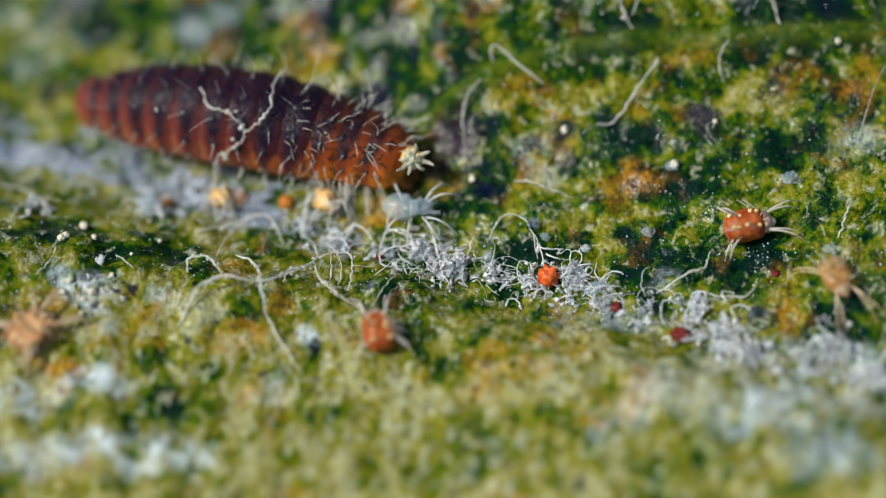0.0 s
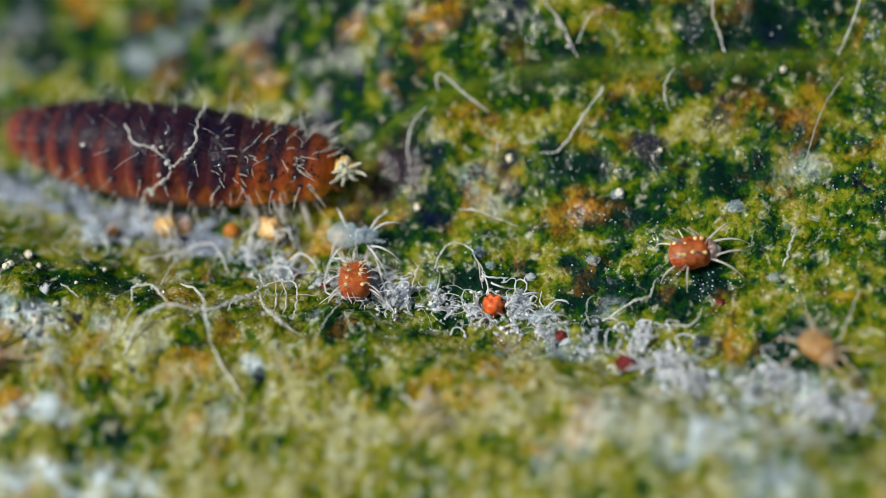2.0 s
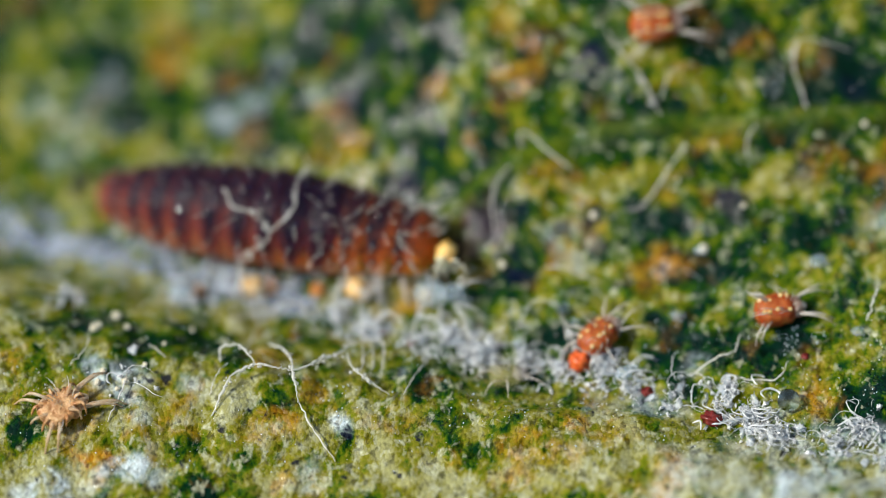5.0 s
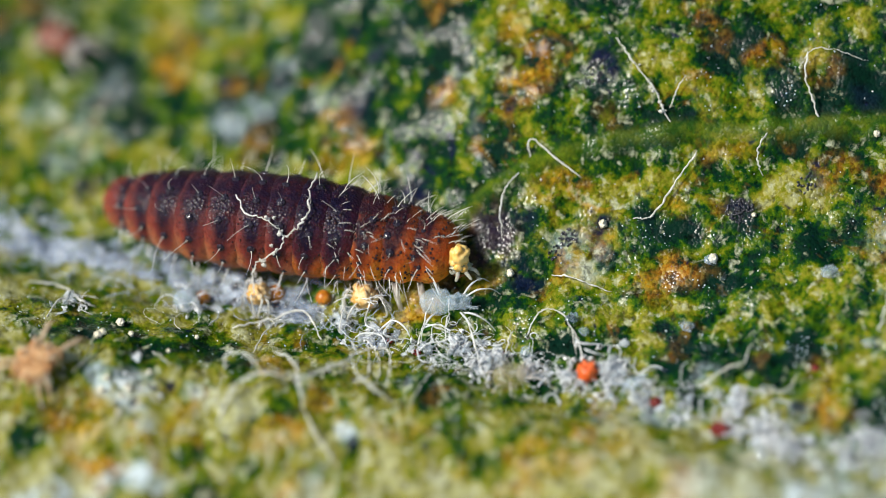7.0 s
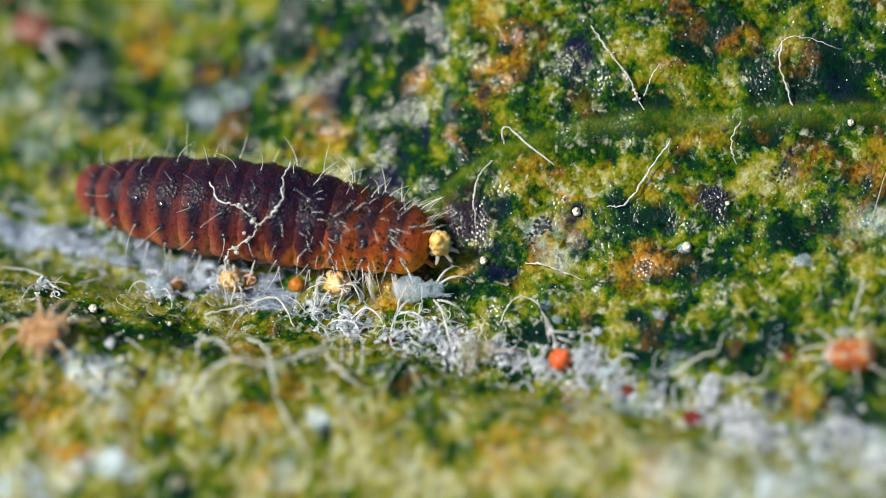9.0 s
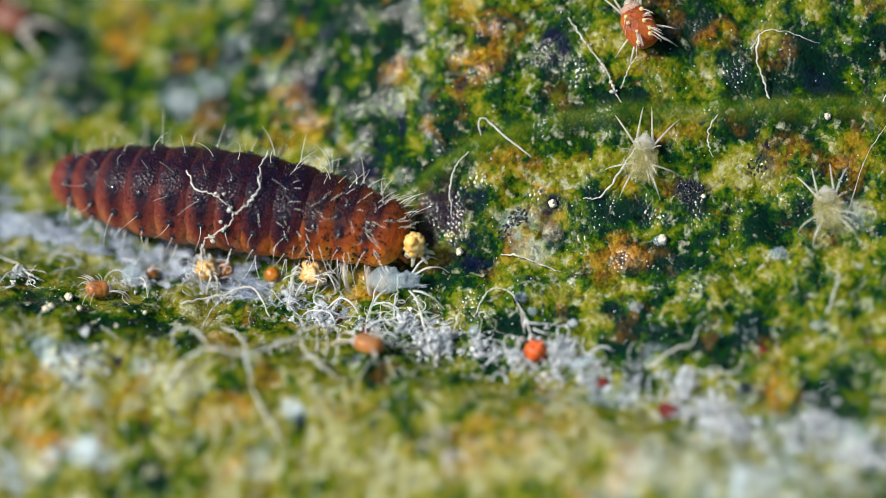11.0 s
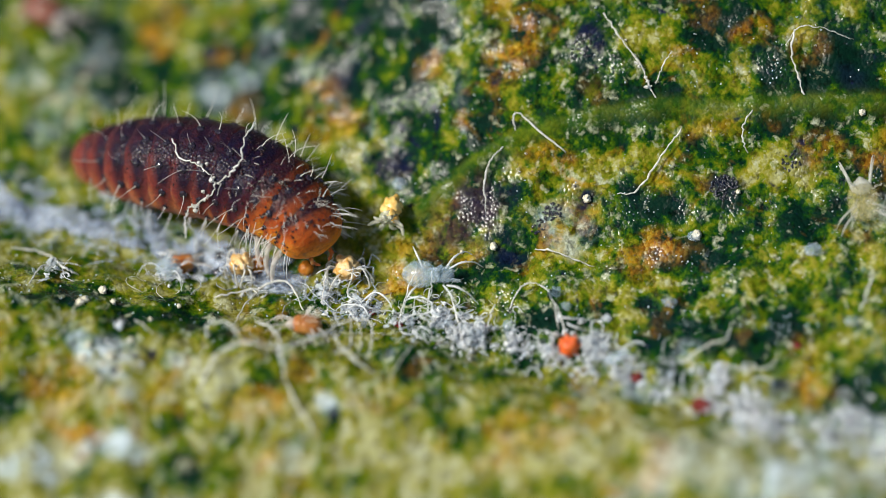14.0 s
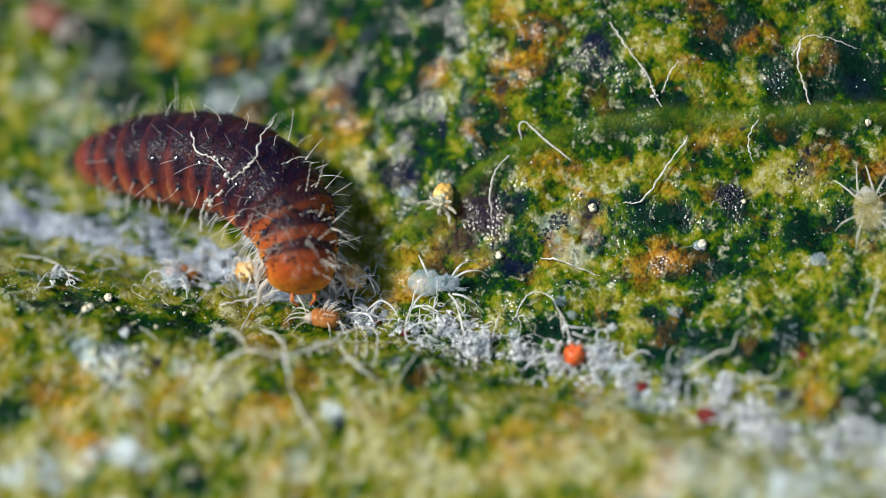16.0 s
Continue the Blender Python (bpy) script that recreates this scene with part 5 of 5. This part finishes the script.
def glints():
    """Glassy beads and white grains added for the glints of cell tops, packed in patches and strewn thinly between
    them.
    """
    rnd = random.Random(77)
    ball = []
    for row, tall in ((0.95, -0.3), (0.95, 0.35), (0.55, 0.84)):
        ball += [(row * math.cos(q * 1.0472 + tall), row * math.sin(q * 1.0472 + tall), tall) for q in range(6)]
    ball.append((0, 0, 1.0))
    sides = [(r * 6 + q, r * 6 + (q + 1) % 6, r * 6 + 6 + (q + 1) % 6, r * 6 + 6 + q) for r in (0, 1) for q in range(6)]
    sides += [(12 + q, 12 + (q + 1) % 6, 18) for q in range(6)]
    clear, cloudy = Shape(), Shape()
    murk = np.array(DARK)
    sound = np.array([g for g in GREEN if 0.383 * g[0] + 0.924 * g[1] > -1.0 and g[0] > 0.3])
    step = 0.036
    for i in range(int(9.0 / step)):
        for j in range(int(7.0 / step)):
            x, y = -4.5 + (i + rnd.uniform(-0.4, 0.4)) * step, -2.6 + (j + rnd.uniform(-0.4, 0.4)) * step
            patch = 0.5 * noise.noise(Vector((x * 1.7, y * 1.7, 20.0))) + 0.7 * noise.noise(Vector((x * 5.0, y * 5.0, 33.0))) + 0.3 * noise.noise(Vector((x * 13.0, y * 13.0, 40.0)))
            patch += 0.24 * float(np.clip(1.3 - ((x - sound[:, 0]) / sound[:, 2]) ** 2 - ((y - sound[:, 1]) / sound[:, 3]) ** 2, 0, 1).max())
            patch -= 0.5 * float(np.clip(1.8 - ((x - murk[:, 0]) / murk[:, 2]) ** 2 - ((y - murk[:, 1]) / murk[:, 3]) ** 2, 0, 1).max())
            bare = ((x - 0.14) / 0.32) ** 2 + ((y + 0.37) / 0.26) ** 2 < 1.0
            if bare or patch < 0.23 + rnd.uniform(0, 0.42) and rnd.random() > 0.07:
                continue
            k = rnd.uniform(0.003, 0.0075)
            s = clear if rnd.random() < 0.6 else cloudy
            base, z = len(s.v), leaf_z(x, y)
            s.v += [(x + k * p, y + k * q, z + k * r) for p, q, r in ball]
            s.f += [tuple(base + n for n in f) for f in sides]
    tagged(part("glint_beads", clear, "bead"), "fine glassy beads added for glints in patches on the leaf", "droplets", kind="stuff")
    tagged(part("glints", cloudy, "grain"), "fine pale grains standing in for glints on the leaf", "debris", kind="stuff")


glints()


def bead(x, y, r, material, label, name="crumb", rough=0.35, category="debris", flat=1.0):
    s = Shape()
    s.lump((0, 0, 0), (r, r, r * flat), rough, 18, 12, 5.0, x * 3 + y)
    ob = part(name, s, material)
    ob.matrix_basis = at(x, y, leaf_z(x, y) + r * flat * 0.7)
    return tagged(ob, label, category)


bead(0.904, -1.527, 0.085, "egg_red", "bright orange-red mite egg beside the silk", "mite_egg", 0.55, "egg")
for x, y, r in [(1.921, -2.123, 0.085), (-0.410, -1.171, 0.035), (-0.620, -1.021, 0.04), (1.422, -1.822, 0.05), (2.649, -1.674, 0.035), (0.266, -1.255, 0.035)]:
    bead(x, y, r * 0.9, "crimson", "dark crimson glossy mite remains in silk", "dead_mite", 0.7, "debris", 0.6)
for x, y, r in [(-1.507, -0.516, 0.07), (-1.134, -0.611, 0.06), (-2.073, -0.478, 0.055)]:
    bead(x, y, r, "amber", "small amber-orange egg under the larva", "mite_egg", 0.15, "egg")
for x, y, r in [(-2.867, -1.217, 0.030), (-2.790, -1.769, 0.022), (-2.831, -1.864, 0.026), (-2.679, -1.920, 0.020), (-2.615, -1.857, 0.030), (-2.698, -2.070, 0.018), (-2.320, -1.397, 0.014), (-2.109, -1.114, 0.016), (-2.466, -1.698, 0.018),
                (1.031, -0.421, 0.030), (0.315, -0.657, 0.028), (3.153, -0.014, 0.026), (-2.700, -0.958, 0.032), (1.879, -0.708, 0.034),
                (2.199, -0.450, 0.018), (0.070, -0.633, 0.015), (-2.615, -1.148, 0.02), (-2.833, -1.186, 0.028)]:
    bead(x, y, r, "crumb", "pale cream crumb on the leaf", "crumb", 0.6)
for x, y, r in [(-0.412, -0.093, 0.06), (2.773, -0.913, 0.065), (1.862, -0.715, 0.05), (0.798, -1.062, 0.05), (0.880, -1.173, 0.04), (1.671, -1.209, 0.05), (3.062, -1.532, 0.05), (0.440, -1.238, 0.05)]:
    bead(x, y, r, "skin", "greyish-white translucent flake on the leaf", "flake", 0.6, "debris", 0.6)
for x, y, r in [(2.513, -2.080, 0.09), (0.776, -1.096, 0.05)]:
    bead(x, y, r, "drop", "clear glassy droplet-like egg on the leaf", "clear_egg", 0.04, "egg")
for x, y, r in [(-1.815, -0.411, 0.04), (-1.822, -0.564, 0.035), (-0.709, -0.667, 0.045)]:
    bead(x, y, r, "soot", "tiny black grain in the silk", "black_grain", 0.6)


def soot_patch(x, y, r, count):
    rnd = random.Random(int(x * 1000) + 3)
    s = Shape()
    for _ in range(2 * count):
        a, d = rnd.uniform(0, 6.3), r * math.sqrt(rnd.random())
        px, py = x + math.cos(a) * d * 1.3, y + math.sin(a) * d
        k = rnd.uniform(0.005, 0.012)
        s.lump((px, py, leaf_z(px, py) + k * 0.5), (k, k, k), 0.2, 8, 6)
    tagged(part("soot_spot", s, "soot"), "cluster of black glossy mould beads", "mould", "mould spots")


soot_patch(2.087, -0.402, 0.085, 70)
soot_patch(0.768, -0.466, 0.06, 30)
soot_patch(2.611, -0.272, 0.06, 16)
soot_patch(0.988, 0.451, 0.07, 30)
soot_patch(-2.977, 0.668, 0.10, 30)
soot_patch(0.660, -0.547, 0.05, 12)
soot_patch(-0.522, 0.051, 0.09, 40)


def husk(x, y, size, label):
    """A drained mite caught in silk, on bent thread-like legs."""
    rnd = random.Random(int(abs(x) * 999))
    z = leaf_z(x, y) + 0.16 * size
    s = Shape()
    s.lump((0, 0, 0), (0.11 * size, 0.10 * size, 0.10 * size), 0.45, 22, 14, 7.0, x)
    root = part("mite_husk", s, "husk")
    root.matrix_basis = at(x, y, z)
    for k in range(9):
        a = 2 * math.pi * k / 9 + rnd.uniform(-0.3, 0.3)
        d = Vector((math.cos(a), math.sin(a), 0))
        s = Shape()
        s.tube(smooth_path([d * 0.07 * size, d * 0.16 * size + Vector((0, 0, rnd.uniform(-0.02, 0.08))),
                            d * 0.20 * size + Vector((rnd.uniform(-0.05, 0.05), 0, -0.10)), d * 0.16 * size + Vector((0, 0, -0.17 * size))], 4), 0.008, 5)
        part("leg", s, "fibre", root, "thread-like pale leg")
    s = Shape()
    for _ in range(26):
        a, d = rnd.uniform(0, 6.3), rnd.uniform(0.03, 0.17) * size
        thread(s, rnd, d * math.cos(a), d * math.sin(a), rnd.uniform(-0.16, 0.06) * size, rnd.uniform(0.014, 0.03), rnd.uniform(0.002, 0.0055), 0.9, rnd.uniform(-0.2, 0.6))
    part("silk_tuft", s, "thread", root, "curled white threads round the husk")
    for k in range(5):
        a = 1.26 * k + rnd.uniform(-0.3, 0.3)
        s = Shape()
        q = rnd.uniform(0.03, 0.05) * size
        s.lump((0.085 * size * math.cos(a), 0.08 * size * math.sin(a), rnd.uniform(-0.04, 0.06) * size), (q, q, q), 0.5, 12, 8, 6.0, k * 3.0)
        part("lobe", s, "amber_clear" if k % 2 else "husk", root)
    return tagged(root, label, "mite husk", "drained mites")


husk(-1.638, -0.579, 0.8, "drained yellow mite husk tangled in white silk")
husk(-0.818, -0.724, 0.9, "drained yellow mite husk standing on the silk")


def shed_skin(x, y, size, heading):
    root = new("shed_skin")
    root.matrix_basis = leaf_frame(x, y, heading)
    tagged(root, "translucent bluish-white shed mite skin standing on the leaf", "shed skin")
    s = Shape()
    rings = []
    for i in range(15):
        u = i / 14
        w = 0.112 * size * math.sin(math.pi * (0.06 + 0.90 * u)) ** 0.6 * (1 + 0.03 * math.cos(u * 26))
        rings.append([Vector(((-0.20 + 0.27 * u) * size, w * math.cos(a), 0.17 * size + 0.9 * w * math.sin(a) * (1 + 0.05 * math.cos(5 * a + u * 9))))
                      for a in (2 * math.pi * k / 22 for k in range(22))])
    s.rings(rings)
    part("shell", s, "skin", root, "clear wrinkled abdomen shell")
    s = Shape()
    s.lump((0.10 * size, 0.02, 0.14 * size), (0.085 * size, 0.06 * size, 0.05 * size), 0.9, 24, 16, 8.0, 4.0)
    part("front_shell", s, "skin", root)
    for q, (cx, cy, cz, tall, lean) in enumerate([(0.0, 0.05, 0.26, 0.08, 0.3), (0.06, 0.01, 0.25, 0.05, 0.9), (0.20, -0.02, 0.13, 0.05, 1.4)]):
        s = Shape()
        s.lump((cx * size, cy * size, cz * size), (0.028 * size, 0.012 * size, tall * size), 0.7, 14, 10, 6.0, q * 5.0, Euler((0.3, lean, 0.2)).to_matrix())
        part("flap", s, "skin", root)
    for x0, a in ((0.15, 20), (0.12, 50), (-0.06, 120)):
        for side in (-1, 1):
            d = Vector((math.cos(radians(a)), side * math.sin(radians(a)), 0))
            b = Vector((x0 * size, side * 0.07 * size, 0.14 * size))
            s = Shape()
            s.tube(smooth_path([b, b + d * 0.10 * size + Vector((0, 0, 0.05 * size)), b + d * 0.2 * size, b + d * 0.25 * size + Vector((0, 0, -0.13 * size))], 4),
                   [0.008 * size] * 6 + [0.005 * size] * 7, 6)
            part("leg", s, "thread", root, "thread-like clear leg")
    return root


shed_skin(-0.157, -0.837, 1.0, -8)
shed_skin(-2.206, -0.619, 0.7, 60)
shed_skin(1.285, -1.670, 0.5, 20)


def scrap():
    """A twisted bit of silk stuck to the larva's flank."""
    s = Shape()
    for pts, r in (
        ([(-1.180, -0.210, 1.006), (-1.233, -0.366, 0.980), (-1.243, -0.509, 0.927), (-1.287, -0.597, 0.848)], 0.008),
        ([(-1.802, -0.331, 0.916), (-1.724, -0.466, 0.839), (-1.584, -0.522, 0.827), (-1.476, -0.595, 0.774), (-1.433, -0.635, 0.722), (-1.500, -0.650, 0.596), (-1.656, -0.601, 0.447)], 0.0072),
        ([(-1.656, -0.601, 0.447), (-1.688, -0.603, 0.310), (-1.673, -0.673, 0.226)], 0.007),
        ([(-1.433, -0.635, 0.722), (-1.367, -0.628, 0.772), (-1.287, -0.597, 0.848)], 0.008),
    ):
        rnd = random.Random(int(r * 1000))
        path = [p + Vector((rnd.gauss(0, 0.007), rnd.gauss(0, 0.007), rnd.gauss(0, 0.007))) for p in smooth_path(pts, 6)]
        s.tube(path, [r * rnd.uniform(0.6, 1.25) for _ in path], 6)
    for p in ((-1.562, -0.528, 0.827), (-1.467, -0.612, 0.749), (-1.500, -0.649, 0.601), (-1.598, -0.624, 0.493)):
        for q in range(5):
            k = rnd.uniform(0.007, 0.017)
            s.lump(Vector(p) + Vector((rnd.gauss(0, 0.022), rnd.gauss(0, 0.012), rnd.gauss(0, 0.022))), (k, k, k), 0.9, 10, 7, 7.0, p[0] * 9 + q)
    return tagged(part("silk_scrap", s, "fibre"), "twisted cream silk scrap stuck to the larva's side", "fibre")


scrap_ob = scrap()


# ---- what moves ----
PREY = [
    (0.0, -0.160, -0.670, 0.617, 20, -118),
    (0.5, -0.237, -0.620, 0.624, 20, -118),
    (1.0, -0.263, -0.598, 0.658, 20, -115),
    (1.5, -0.319, -0.566, 0.671, 20, -110),
    (2.5, -0.171, -0.507, 0.707, 10, -110),
    (3.5, -0.191, -0.600, 0.638, 30, -115),
    (4.6, -0.172, -0.735, 0.590, 10, -90),
    (5.0, -0.124, -0.744, 0.574, 0, -75),
    (5.2, -0.113, -0.729, 0.582, 0, -70),
    (7.5, -0.070, -0.702, 0.599, 0, 15),
    (9.0, -0.026, -0.689, 0.610, 0, 25),
    (10.0, -0.014, -0.728, 0.597, 0, 25),
    (12.5, -0.086, -0.805, 0.538, -10, 20)]
PREY += [
    (13.2, -0.182, -0.774, 0.534, -10, 20),
    (13.5, -0.468, -0.859, 0.501, 40, -30),
    (13.8, -0.708, -0.742, 0.437, 60, -60),
    (14.0, -0.478, -0.385, 0.545, 30, -60),
    (14.1, -0.149, -0.360, 0.766, 0, -50),
    (14.2, -0.006, -0.425, 0.784, 0, -50),
    (14.5, -0.098, -0.386, 0.877, 0, -60),
    (14.7, -0.122, -0.295, 0.783, 20, -70),
    (15.0, -0.146, -0.182, 0.708, 40, -70),
    (15.2, -0.098, -0.299, 0.670, 50, -70),
    (15.5, -0.107, -0.300, 0.659, 60, -70),
    (16.0, -0.122, -0.260, 0.672, 60, -75)]


def motions():
    times = [0.0, 0.5, 1.0, 1.5, 2.0, 2.5, 3.0, 3.5, 4.0, 4.5, 5.0, 5.2, 6.2, 7.5, 8.0, 8.5, 9.0, 9.5, 10.0, 11.2, 12.5,
             12.9, 13.2, 13.35, 13.5, 13.65, 13.8, 13.9, 14.0, 14.1, 14.25, 14.5, 14.75, 15.0, 15.1, 15.2, 15.3, 15.4, 15.5, 15.75, 16.0]
    spine = {t: segment_poses(t) for t in times}
    home = larva_root.matrix_basis.inverted()
    for i, piece in enumerate(larva_pieces):
        walk(piece, [(t, home @ spine[t][i]) for t in times])
    rest = segment_poses(9.0)[5].inverted()
    walk(scrap_ob, [(t, spine[t][5] @ rest) for t in times])
    walk(prey_ob, [(t, at(x, y, z) @ pose(0, 0, 0, nod, a, 0)) for t, x, y, z, a, nod in PREY])
    for (root, legs, size), rows, striding in ROUTES:
        walk(root, [(t, leaf_frame(x, y, a)) for t, x, y, a in rows])
        steps = []
        for (t0, x0, y0, _), (t1, x1, y1, _) in zip(rows, rows[1:]):
            way = math.hypot(x1 - x0, y1 - y0)
            beats = int(min((t1 - t0) / 0.12, way / 0.12))
            steps += [t0 + (t1 - t0) * k / max(1, beats) for k in range(max(1, beats))]
        steps.append(16.0)
        for leg, x, side, a, k in legs:
            walk(leg, [(t, at(x, side * 0.075 * size, 0.115 * size)
                        @ pose(0, 0, 0, 0, 0, side * a + (14 if (n + k + (side > 0)) % 2 else -14))) for n, t in enumerate(steps)])


motions()
